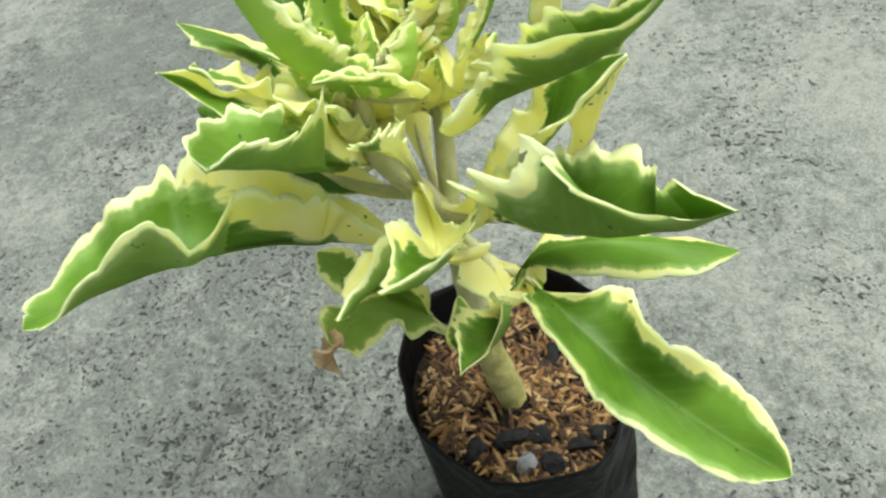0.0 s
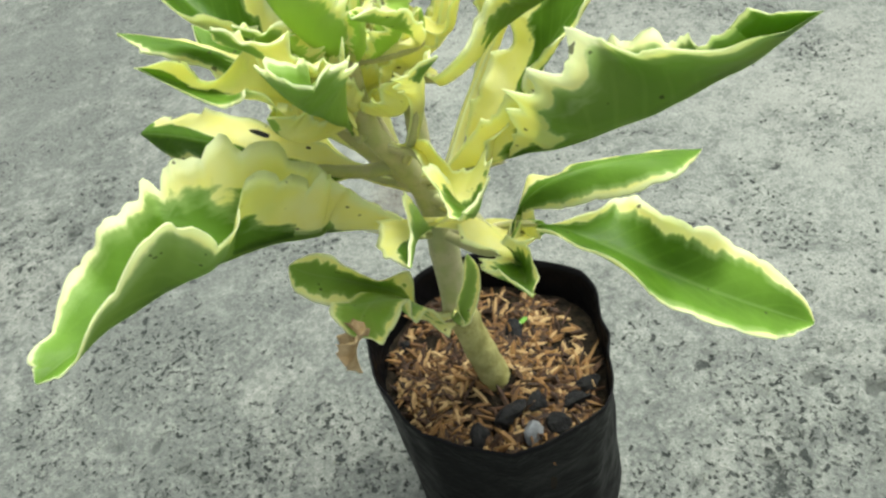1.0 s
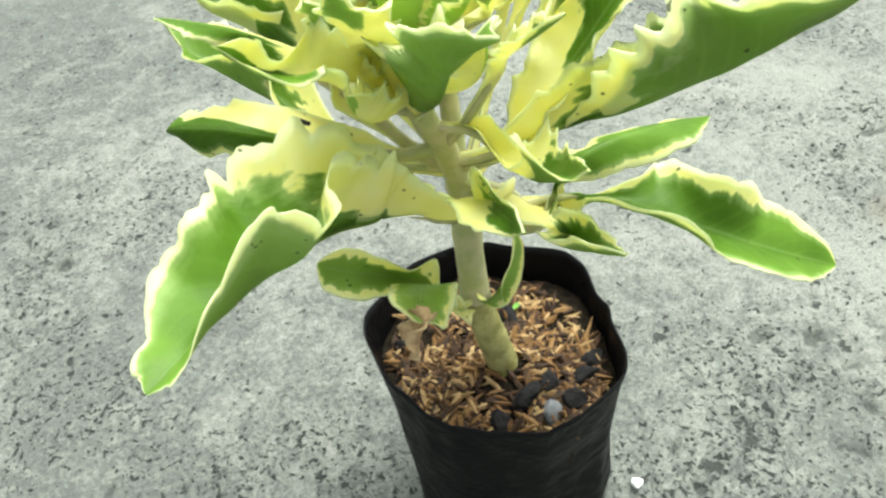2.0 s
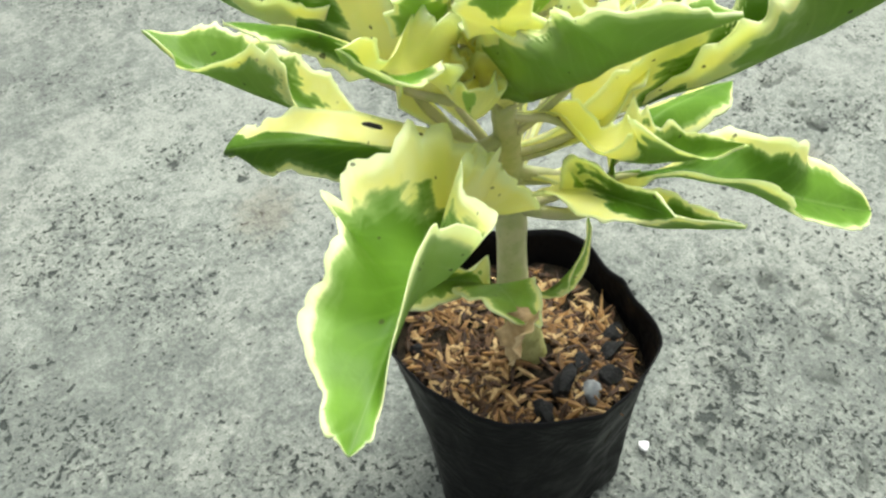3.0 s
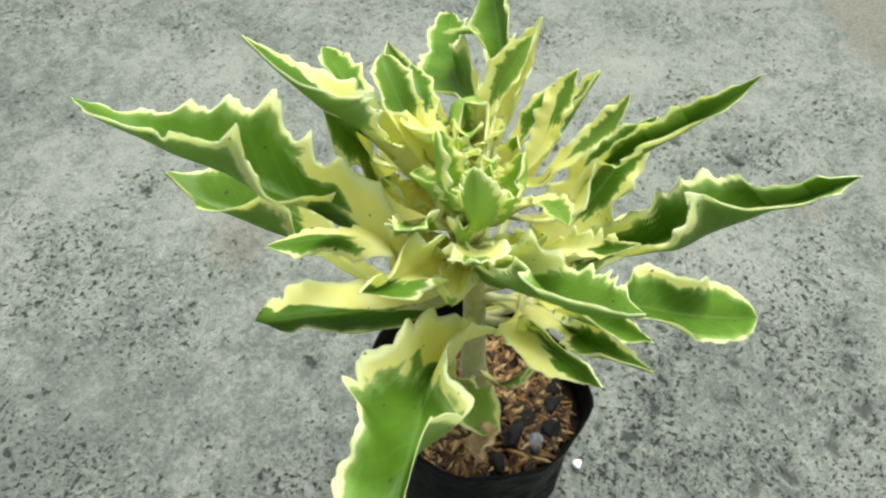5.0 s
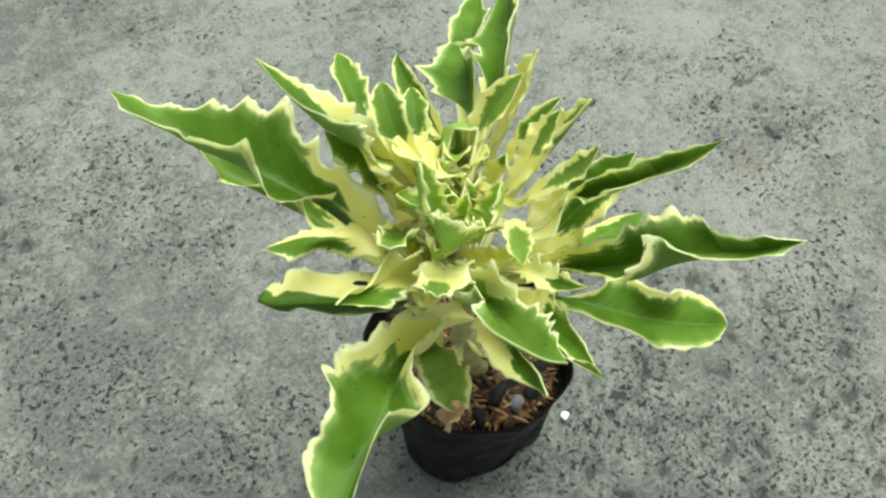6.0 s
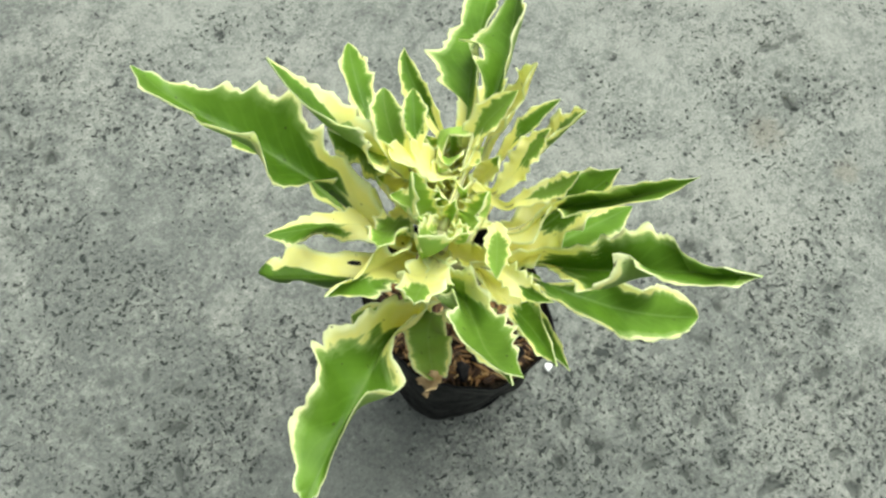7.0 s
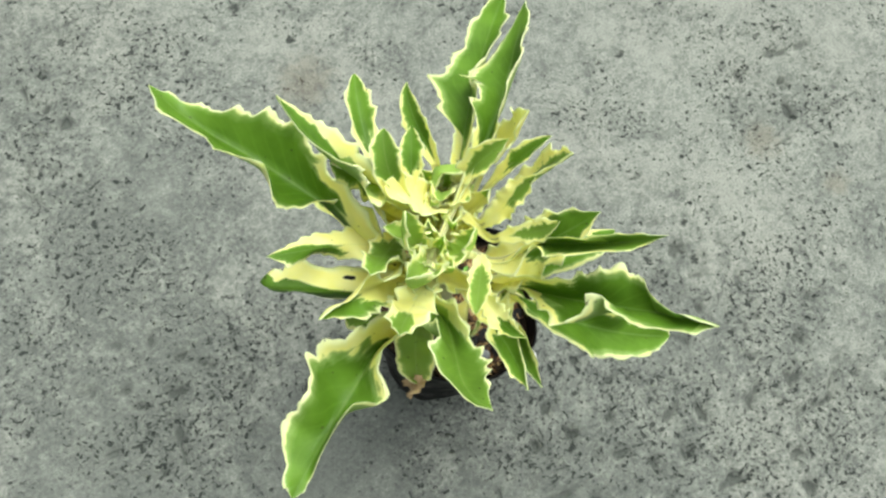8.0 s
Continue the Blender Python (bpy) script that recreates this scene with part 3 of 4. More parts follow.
def finish_leaf(top, low, us, nv, foot, w1, w2, a, b, half, cream, margin, under, slant, lop, young, dull, seed, stalk, label, dry=False, ramp=0.22):
    """Joins the upper and lower skin of a leaf, notes its colouring on it and gives it its stalk."""
    verts = top + low
    nu = len(us)
    k = nu * nv
    faces, slots = [], []
    for i in range(nu - 1):
        for j in range(nv - 1):
            q = i * nv + j
            faces.append((q, q + nv, q + nv + 1, q + 1))
            slots.append(0)
            faces.append((k + q, k + q + 1, k + q + nv + 1, k + q + nv))
            slots.append(1)
    for i in range(nu - 1):
        q = i * nv
        faces.append((q, k + q, k + q + nv, q + nv))
        q += nv - 1
        faces.append((q, q + nv, k + q + nv, k + q))
        slots += [0, 0]
    for j in range(nv - 1):
        faces.append((j, j + 1, k + j + 1, k + j))
        q = (nu - 1) * nv + j
        faces.append((q, k + q, k + q + 1, q + 1))
        slots += [1, 0]
    me = mesh_of("leaf", verts, faces, [DRY, DRY] if dry else [LEAF_TOP, LEAF_UNDER], slots)
    uv = me.uv_layers.new(name="UVMap")
    coords, amount, rim = np.zeros((len(verts), 2)), np.zeros(len(verts)), np.zeros(len(verts))
    for i in range(nu):
        for j in range(nv):
            v = 2 * j / (nv - 1) - 1
            v = math.copysign(abs(v) ** 0.8, v)
            coords[i * nv + j] = coords[k + i * nv + j] = (us[i], 0.5 + 0.5 * v)
            rim[i * nv + j] = rim[k + i * nv + j] = max(margin, min(0.35, 0.0010 / half)) + max(0.0, lop * v)
            amount[i * nv + j], amount[k + i * nv + j] = cream + slant * v, cream + under + slant * v
    loops = np.zeros(len(me.loops), dtype=np.int32)
    me.loops.foreach_get("vertex_index", loops)
    uv.data.foreach_set("uv", coords[loops].ravel())
    me.attributes.new("cream", "FLOAT", "POINT").data.foreach_set("value", amount)
    me.attributes.new("margin", "FLOAT", "POINT").data.foreach_set("value", rim)
    for name, value in (("young", young), ("dull", dull), ("ramp", ramp), ("own", (seed * 0.37) % 1.0)):
        me.attributes.new(name, "FLOAT", "POINT").data.foreach_set("value", np.full(len(verts), value))
    ob = part("leaf", me, plant, label)
    if stalk:
        far = a + (b - a) * 0.25
        pts = [cubic(foot, w1, w2, a, t / 8) for t in range(8)] + [a, far]
        pts = [p + Vector((0, 0, -0.0009 * min(1, i / 3))) for i, p in enumerate(pts)]
        part("petiole", tube("petiole", pts, [stalk * (1.25 - 0.06 * t) * (1.0, 0.55, 0.1)[max(0, t - 7)] for t in range(10)], STALK, 8, 0.03, seed), ob)
    return ob


def leaf(base, c1, c2, tip, half, roll, fold, widest, teeth=6, tooth=0.16, wave=0.12, cream=0.25, margin=0.12, under=0.0, slant=0.0, lop=0.0, young=0.0, dull=0.0, seed=0, point=0.95, neck=0.42, root=None, drop=False, stalk=0.0014, rounded=False, label="", dry=False):
    """One fleshy toothed leaf along a cubic midrib, folded like a keel, narrowing into a winged stalk."""
    a, b, c, d = (in_plant(p) for p in (base, c1, c2, tip))
    rng = random.Random(100 + seed)
    ph = [rng.uniform(0, 2 * math.pi) for _ in range(4)]
    edges = [tooth_line(rng, teeth, rounded), tooth_line(rng, teeth, rounded)]
    fine_edges = [tooth_line(rng, teeth * 2.6, rounded), tooth_line(rng, teeth * 2.6, rounded)]
    ahead = (b - a).normalized()
    foot = None
    if stalk:
        foot = in_plant(root) if root else in_plant(root_for(Vector(base), ahead))
        reach = (a - foot).length
        w1, w2 = foot + (a - foot) * 0.3 + Vector((0, 0, -0.06 * reach)), a - ahead * reach * 0.4
        if drop:
            w1, w2 = foot + (a - foot) * 0.45 + Vector((0, 0, -0.12 * reach)), a - ahead * reach * 0.12 + Vector((0, 0, -0.38 * reach))
    nu, nv, np_ = 84, 13, 16 if stalk else 0
    flat = Vector((d.x - a.x, d.y - a.y, 0)).normalized()
    left = Vector((0, 0, 1)).cross(flat)
    top, low, us = [], [], []
    for i in range(-np_, nu):
        u = max(0.0, i / (nu - 1))
        if i < 0:
            g = (i + np_) / np_
            p = cubic(foot, w1, w2, a, g)
            t = (3 * (1 - g) ** 2 * (w1 - foot) + 6 * g * (1 - g) * (w2 - w1) + 3 * g * g * (a - w2)).normalized()
            blade = max(width_at(0, widest, point, neck) * g ** (0.5 if drop else 2.2), min(0.6, 0.0016 / half))
            here = -0.35 * (1 - g)
        else:
            p = cubic(a, b, c, d, u)
            t = (3 * (1 - u) ** 2 * (b - a) + 6 * u * (1 - u) * (c - b) + 3 * u * u * (d - c)).normalized()
            blade = max(width_at(u, widest, point, neck), 0.02)
            here = u
        us.append(here)
        s = (left - left.dot(t) * t).normalized()
        n = t.cross(s)
        s, n = math.cos(roll) * s + math.sin(roll) * n, math.cos(roll) * n - math.sin(roll) * s
        w = half * blade
        body = min(1, max(0, (u + 0.02) / 0.16))
        for j in range(nv):
            v = 2 * j / (nv - 1) - 1
            v = math.copysign(abs(v) ** 0.8, v)
            h = 0 if v > 0 else 1
            grow = 1 + tooth * (2.3 * edges[h](u) + 0.3 * fine_edges[h](u)) * abs(v) ** 3 * body
            ripple = wave * body * v * v * w * (math.sin(2 * math.pi * 2.4 * u + ph[2 + h]) + 0.45 * math.sin(2 * math.pi * 6.1 * u + ph[h]))
            x = abs(v) * w * grow * math.cos(fold) - 0.5 * ripple * math.sin(fold)
            z = w * grow * math.sin(fold) * (0.30 * abs(v) + 0.70 * v * v) + ripple * math.cos(fold)
            q = p + s * math.copysign(x, v) + n * z
            # slight unevenness of the blade
            q += n * 0.0009 * half / 0.02 * noise.noise(q * 95 + Vector((seed, 0, 0)))
            top.append(q)
            thick = (0.0016 - 0.0008 * v * v) * min(1, half / 0.008) * (1 - 0.4 * u) + 0.0012 * (1 - body) * (1 - v * v)
            low.append(q - n * thick)
    return finish_leaf(top, low, us, nv, foot, w1 if stalk else None, w2 if stalk else None, a, b, half, cream, margin, under, slant, lop, young, dull, seed, stalk, label, dry)


def along(points, u):
    """A place on the smooth curve through evenly spaced points."""
    n = len(points) - 1
    i = min(int(u * n), n - 1)
    f = u * n - i
    b, c = points[i], points[i + 1]
    a = points[i - 1] if i > 0 else 2 * b - c
    d = points[i + 2] if i < n - 1 else 2 * c - b
    return 0.5 * (2 * b + (c - a) * f + (2 * a - 5 * b + 4 * c - d) * f * f + (3 * b - a - 3 * c + d) * f**3)


def broad_leaf(mid, left, right, teeth, tooth, wave, cream=0.2, margin=0.08, under=0.0, slant=0.0, lop=0.0, young=0.0, dull=0.0, seed=0, root=None, stalk=0.0014, rounded=False, blunt=0.0, ramp=0.22, label=""):
    """A large fleshy leaf spanned between a cubic midrib and two waving edges, with fine teeth along them."""
    a, b, c, d = (in_plant(p) for p in mid)
    sides = [[in_plant(p) for p in right] + [d], [in_plant(p) for p in left] + [d]]
    rng = random.Random(100 + seed)
    ph = [rng.uniform(0, 2 * math.pi) for _ in range(4)]
    edges = [tooth_line(rng, teeth, rounded), tooth_line(rng, teeth, rounded)]
    fine_edges = [tooth_line(rng, teeth * 2.6, rounded), tooth_line(rng, teeth * 2.6, rounded)]
    ahead = (b - a).normalized()
    foot = in_plant(root) if root else in_plant(root_for(Vector(mid[0]), ahead))
    reach = (a - foot).length
    w1, w2 = foot + (a - foot) * 0.3 + Vector((0, 0, -0.06 * reach)), a - ahead * reach * 0.4
    nu, nv, np_ = 110, 15, 16
    half = sum((along(s, u) - cubic(a, b, c, d, u)).length for s in sides for u in (0.3, 0.5, 0.7)) / 6
    span = [along(s, 0.0) - a for s in sides]
    top, low, us = [], [], []
    for i in range(-np_, nu):
        u = 1 - (1 - max(0.0, i / (nu - 1))) ** 1.5
        g = (i + np_) / np_ if i < 0 else 1.0
        if i < 0:
            p = cubic(foot, w1, w2, a, g)
            t = (3 * (1 - g) ** 2 * (w1 - foot) + 6 * g * (1 - g) * (w2 - w1) + 3 * g * g * (a - w2)).normalized()
            reachs = [w * max(g**2.2, min(0.6, 0.0016 / max(w.length, 0.002))) for w in span]
        else:
            p = cubic(a, b, c, d, u)
            t = (3 * (1 - u) ** 2 * (b - a) + 6 * u * (1 - u) * (c - b) + 3 * u * u * (d - c)).normalized()
            close = max(0.004, min(1, (1 - u) * (len(left))))
            reachs = [(along(s, u) - p) * close**-blunt for s in sides]
            reachs = [w - w.dot(t) * t * (1 - close) for w in reachs]
        us.append(u if i >= 0 else -0.35 * (1 - g))
        across = reachs[1] - reachs[0]
        across -= across.dot(t) * t
        n = t.cross(across.normalized())
        body = min(1, max(0, (u + 0.02) / 0.16)) * min(1, (1 - u) / 0.05)
        for j in range(nv):
            v = 2 * j / (nv - 1) - 1
            v = math.copysign(abs(v) ** 0.8, v)
            h = 1 if v > 0 else 0
            reach_v = reachs[h]
            rise = reach_v.dot(n) * n
            w = reach_v.length
            grow = 1 + tooth * (2.3 * edges[h](u) + 0.5 * fine_edges[h](u)) * abs(v) ** 3 * body
            ripple = wave * body * v * v * w * (math.sin(2 * math.pi * 3.4 * u + ph[2 + h]) + 0.45 * math.sin(2 * math.pi * 7.1 * u + ph[h]) + 0.5 * math.sin(2 * math.pi * teeth * u + ph[1 - h]))
            q = p + (reach_v - rise) * abs(v) * grow + rise * (0.45 * abs(v) + 0.55 * v * v) * grow + n * ripple
            q += n * 0.0009 * half / 0.02 * noise.noise(q * 95 + Vector((seed, 0, 0)))
            top.append(q)
            thick = (0.0016 - 0.0008 * v * v) * min(1, half / 0.008) * (1 - 0.4 * u) + 0.0012 * (1 - body) * (1 - v * v) * (1 - u)
            low.append(q - n * thick)
    return finish_leaf(top, low, us, nv, foot, w1, w2, a, b, half, cream, margin, under, slant, lop, young, dull, seed, stalk, label, ramp=ramp)


broad_leaf(((-0.0231, 0.001, 0.1945), (-0.0528, -0.0159, 0.2274), (-0.0772, -0.0396, 0.2372), (-0.0993, -0.0581, 0.2363)),
           ((-0.0354, 0.0133, 0.195), (-0.0365, 0.0021, 0.2172), (-0.0332, -0.0123, 0.232), (-0.0402, -0.0164, 0.238), (-0.0512, -0.022, 0.2432), (-0.0549, -0.0381, 0.244), (-0.0663, -0.0359, 0.2495), (-0.0824, -0.0467, 0.2427), (-0.0930, -0.0564, 0.2367)),
           ((-0.0137, -0.0087, 0.1973), (-0.0228, -0.0091, 0.2135), (-0.0326, -0.0096, 0.2284), (-0.0427, -0.0078, 0.2418), (-0.0588, -0.0114, 0.247), (-0.0737, -0.0115, 0.2448), (-0.0802, -0.0257, 0.2476), (-0.0919, -0.0323, 0.2399), (-0.1000, -0.0526, 0.2386)),
           11, 0.12, 0.08, cream=0.15, margin=0.07, under=0.0, rounded=True, blunt=0.5, label="long drooping green leaf with a cream foot", ramp=0.5, seed=0)
broad_leaf(((0.0184, -0.0131, 0.197), (0.028, -0.0313, 0.2086), (0.0492, -0.0445, 0.1894), (0.083, -0.0555, 0.1746)),
           ((0.0185, -0.0151, 0.195), (0.0312, -0.0228, 0.2057), (0.0434, -0.0205, 0.2047), (0.0509, -0.0374, 0.2088), (0.0674, -0.0385, 0.1941)),
           ((0.0178, -0.0157, 0.1925), (0.0178, -0.0253, 0.2074), (0.0328, -0.0487, 0.2084), (0.0443, -0.0539, 0.1944), (0.0678, -0.06, 0.1805)),
           9, 0.06, 0.05, cream=0.04, margin=0.09, under=-0.1, lop=0.13, rounded=True, blunt=0.38, label="smooth blunt low green leaf edged cream", seed=1)
broad_leaf(((0.0069, -0.0084, 0.2194), (0.0288, -0.0305, 0.2374), (0.0551, -0.0493, 0.2594), (0.0597, -0.0612, 0.2789)),
           ((0.0029, -0.0063, 0.2263), (0.0119, -0.0119, 0.2389), (0.022, -0.0197, 0.2492), (0.0341, -0.0241, 0.2571), (0.0481, -0.0282, 0.2596), (0.0494, -0.0431, 0.2653), (0.0506, -0.0531, 0.2767)),
           ((0.0131, -0.0059, 0.2168), (0.0136, -0.019, 0.2338), (0.0124, -0.0296, 0.2501), (0.0142, -0.0384, 0.2636), (0.0286, -0.0344, 0.2676), (0.0333, -0.0455, 0.2699), (0.0512, -0.0595, 0.2757)),
           10, 0.13, 0.04, cream=0.05, margin=0.06, under=0.08, slant=-0.08, ramp=0.4, seed=2)
broad_leaf(((0.0097, -0.0061, 0.254), (0.0231, -0.005, 0.2641), (0.0383, -0.022, 0.2726), (0.051, -0.0277, 0.2952)),
           ((0.0071, -0.0083, 0.2567), (0.014, -0.0067, 0.2651), (0.0218, -0.0099, 0.274), (0.0274, -0.0155, 0.2843), (0.0406, -0.0205, 0.2882)),
           ((0.0053, -0.0149, 0.2603), (0.0153, -0.0086, 0.2673), (0.0166, -0.0146, 0.27), (0.0192, -0.0177, 0.2797), (0.0405, -0.0265, 0.2874)),
           8, 0.12, 0.05, cream=0.12, margin=0.09, under=-0.05, lop=-0.12, slant=0.12, young=0.1, root=STEM_2[2], stalk=0.0011, seed=3)
leaf((0.0061, -0.0002, 0.2628), (0.0132, -0.0045, 0.2736), (0.0184, -0.0094, 0.2822), (0.0206, -0.009, 0.2911), 0.0041, 0.28, 0.25, 0.54,
     4, 0.2, 0.14, 0.26, 0.15, seed=4, lop=0.3, young=0.3, drop=True, stalk=0.0006, root=STEM_2[3])
leaf((0.0086, -0.0045, 0.2206), (0.0199, -0.0046, 0.239), (0.0316, -0.0061, 0.254), (0.0439, -0.0059, 0.2673), 0.0125, 0.03, 0.50, 0.52,
     5, 0.2, 0.14, 0.35, 0.08, seed=5, lop=-0.45, slant=0.2, neck=0.8)
leaf((0.0045, 0.0083, 0.2583), (0.0117, 0.0069, 0.269), (0.0163, 0.0107, 0.2793), (0.0221, 0.0107, 0.2852), 0.0054, 0.02, 0.46, 0.53,
     6, 0.2, 0.22, 0.5, 0.3, seed=6, lop=0.5, slant=0.2, young=0.2, drop=True, stalk=0.0006, root=STEM_2[3])
leaf((0.0315, 0.0315, 0.2126), (0.0367, 0.0253, 0.2338), (0.0404, 0.0226, 0.2523), (0.0443, 0.0197, 0.2672), 0.0094, -0.22, 0.40, 0.50,
     4, 0.2, 0.14, 0.37, 0.22, seed=7, lop=0.4, young=0.2, stalk=0.0010, root=STEM_2[0])
leaf((0.021, 0.0313, 0.2298), (0.029, 0.0327, 0.2397), (0.0369, 0.0339, 0.2475), (0.0452, 0.0339, 0.2528), 0.0050, -0.23, 0.64, 0.52,
     3, 0.14, 0.09, 0.26, 0.15, seed=8, stalk=0.0010, root=STEM_2[0])
leaf((0.0216, 0.04, 0.234), (0.0255, 0.0368, 0.2537), (0.0283, 0.0347, 0.2706), (0.0294, 0.0351, 0.2848), 0.0086, -0.02, 0.33, 0.50,
     5, 0.2, 0.14, 0.92, 0.22, seed=9, stalk=0.0010, root=STEM_2[0], label="almost wholly cream young leaf")
leaf((-0.0002, 0.0242, 0.2675), (0.0047, 0.0247, 0.2779), (0.0113, 0.0244, 0.2854), (0.0168, 0.0251, 0.2904), 0.0066, 0.15, 0.72, 0.53,
     3, 0.14, 0.09, 0.21, 0.11, seed=10, lop=0.25, young=0.3, drop=True, stalk=0.0006, root=STEM_2[3])
broad_leaf(((0.0017, 0.03, 0.2617), (0.0203, 0.0602, 0.2418), (0.0404, 0.0926, 0.2281), (0.0668, 0.1219, 0.2185)),
           ((0, 0.0344, 0.2657), (0.0086, 0.0495, 0.256), (0.0093, 0.0638, 0.2457), (0.0126, 0.0809, 0.2405), (0.0265, 0.0901, 0.2337), (0.0384, 0.1027, 0.229), (0.0536, 0.1156, 0.2273)),
           ((0.0049, 0.0322, 0.2685), (0.0146, 0.0462, 0.2654), (0.0215, 0.0615, 0.2618), (0.0254, 0.0729, 0.2517), (0.0376, 0.0826, 0.2424), (0.0508, 0.0944, 0.235), (0.0608, 0.107, 0.2271)),
           6, 0.20, 0.04, cream=-0.01, margin=0.06, under=0.15, ramp=0.3, seed=11)
broad_leaf(((0.0062, 0.0267, 0.2703), (0.0242, 0.0422, 0.2722), (0.0378, 0.0624, 0.2628), (0.0554, 0.0881, 0.2649)),
           ((0.0037, 0.0278, 0.2749), (0.0109, 0.0384, 0.2803), (0.0143, 0.0486, 0.2793), (0.0208, 0.0561, 0.2727), (0.0206, 0.067, 0.264), (0.0319, 0.0712, 0.2584), (0.0437, 0.0788, 0.2601)),
           ((0.0073, 0.0258, 0.278), (0.0163, 0.0325, 0.2822), (0.0222, 0.0413, 0.2829), (0.0292, 0.0503, 0.282), (0.0374, 0.0579, 0.2799), (0.0433, 0.0671, 0.2756), (0.0508, 0.0757, 0.2702)),
           6, 0.20, 0.04, cream=-0.01, margin=0.06, under=0.15, ramp=0.3, seed=12)
leaf((-0.0035, 0.0389, 0.2554), (-0.0048, 0.0497, 0.2614), (-0.0081, 0.0598, 0.2659), (-0.004, 0.0685, 0.2702), 0.0055, -0.40, 0.61, 0.52,
     3, 0.14, 0.09, 0.16, 0.11, seed=13, drop=True, stalk=0.0006, root=STEM_2[3])
leaf((-0.0178, 0.0287, 0.2708), (-0.0155, 0.0349, 0.2747), (-0.0131, 0.0411, 0.2771), (-0.0104, 0.0471, 0.2784), 0.0052, -0.04, 0.47, 0.52,
     3, 0.14, 0.09, 0.16, 0.15, seed=14, drop=True, stalk=0.0006, root=STEM_2[3])
leaf((-0.028, 0.0433, 0.2696), (-0.0268, 0.0554, 0.2714), (-0.025, 0.0675, 0.2709), (-0.0215, 0.0794, 0.2691), 0.0062, 0.21, 0.57, 0.52,
     3, 0.14, 0.09, 0.16, 0.11, seed=15, drop=True, stalk=0.0006, root=STEM_2[2], point=0.7)
leaf((-0.0225, 0.0245, 0.2690), (-0.0265, 0.0265, 0.2800), (-0.0254, 0.0394, 0.2886), (-0.0215, 0.0451, 0.2886), 0.0062, -0.14, 0.55, 0.62,
     4, 0.10, 0.09, 0.25, 0.14, seed=16, young=0.1, drop=True, stalk=0.0006, root=STEM_2[3], neck=0.6)
broad_leaf(((-0.0187, 0.0293, 0.2409), (-0.0342, 0.0352, 0.2763), (-0.0478, 0.0447, 0.2867), (-0.0524, 0.0662, 0.2963)),
           ((-0.0145, 0.0303, 0.2417), (-0.0218, 0.0278, 0.2654), (-0.0348, 0.0239, 0.28), (-0.0331, 0.0336, 0.287), (-0.0392, 0.0388, 0.2871), (-0.0491, 0.0533, 0.2916)),
           ((-0.0149, 0.0261, 0.2426), (-0.0173, 0.0228, 0.2643), (-0.0254, 0.023, 0.2803), (-0.031, 0.0386, 0.2843), (-0.0369, 0.0512, 0.2868), (-0.0442, 0.058, 0.2899)),
           11, 0.10, 0.06, cream=0.42, margin=0.09, under=-0.25, lop=-0.25, slant=-0.2, seed=17)
broad_leaf(((-0.0435, 0.0307, 0.2365), (-0.0598, 0.0667, 0.2468), (-0.0861, 0.0763, 0.2655), (-0.0948, 0.1012, 0.2718)),
           ((-0.0322, 0.0367, 0.2365), (-0.0493, 0.0411, 0.2516), (-0.0659, 0.0398, 0.2618), (-0.0649, 0.0521, 0.2763), (-0.0792, 0.0657, 0.2736), (-0.0823, 0.074, 0.2728), (-0.0933, 0.0866, 0.2743)),
           ((-0.0359, 0.028, 0.26), (-0.0422, 0.0472, 0.2573), (-0.0452, 0.0611, 0.2615), (-0.051, 0.073, 0.2681), (-0.0624, 0.0798, 0.2666), (-0.0751, 0.0853, 0.2674), (-0.0864, 0.0944, 0.2675)),
           8, 0.20, 0.04, cream=-0.08, margin=0.06, under=0.22, label="broad jagged green leaf with cream edges", ramp=0.4, seed=18)
broad_leaf(((-0.0438, 0.0467, 0.2047), (-0.0527, 0.0733, 0.2088), (-0.074, 0.0844, 0.2151), (-0.0776, 0.1061, 0.2226)),
           ((-0.0452, 0.0459, 0.2123), (-0.0536, 0.0558, 0.2137), (-0.0504, 0.0659, 0.2214), (-0.0549, 0.0729, 0.2252), (-0.0648, 0.0769, 0.2216), (-0.0748, 0.0862, 0.2189), (-0.0747, 0.0911, 0.2216)),
           ((-0.0384, 0.0481, 0.2096), (-0.0396, 0.0597, 0.2147), (-0.0437, 0.0699, 0.2186), (-0.0489, 0.0791, 0.2213), (-0.0541, 0.0882, 0.2224), (-0.0612, 0.0971, 0.2228), (-0.0689, 0.1015, 0.2208)),
           7, 0.09, 0.04, cream=0.10, margin=0.07, under=0.1, lop=0.1, young=0.1, blunt=0.2, seed=19)
broad_leaf(((-0.0355, 0.0215, 0.2328), (-0.0434, 0.0229, 0.2489), (-0.0599, 0.0217, 0.259), (-0.0759, 0.0233, 0.2661)),
           ((-0.0403, 0.0176, 0.2301), (-0.0411, 0.0148, 0.2426), (-0.0517, 0.0194, 0.2436), (-0.06, 0.0222, 0.2521), (-0.0695, 0.0179, 0.2613)),
           ((-0.0322, 0.0253, 0.2355), (-0.0405, 0.0299, 0.241), (-0.0496, 0.0294, 0.2474), (-0.0585, 0.0294, 0.254), (-0.0669, 0.0266, 0.2603)),
           7, 0.13, 0.05, cream=0.5, margin=0.1, under=0.1, lop=-0.2, slant=-0.4, stalk=0.0020, seed=20)
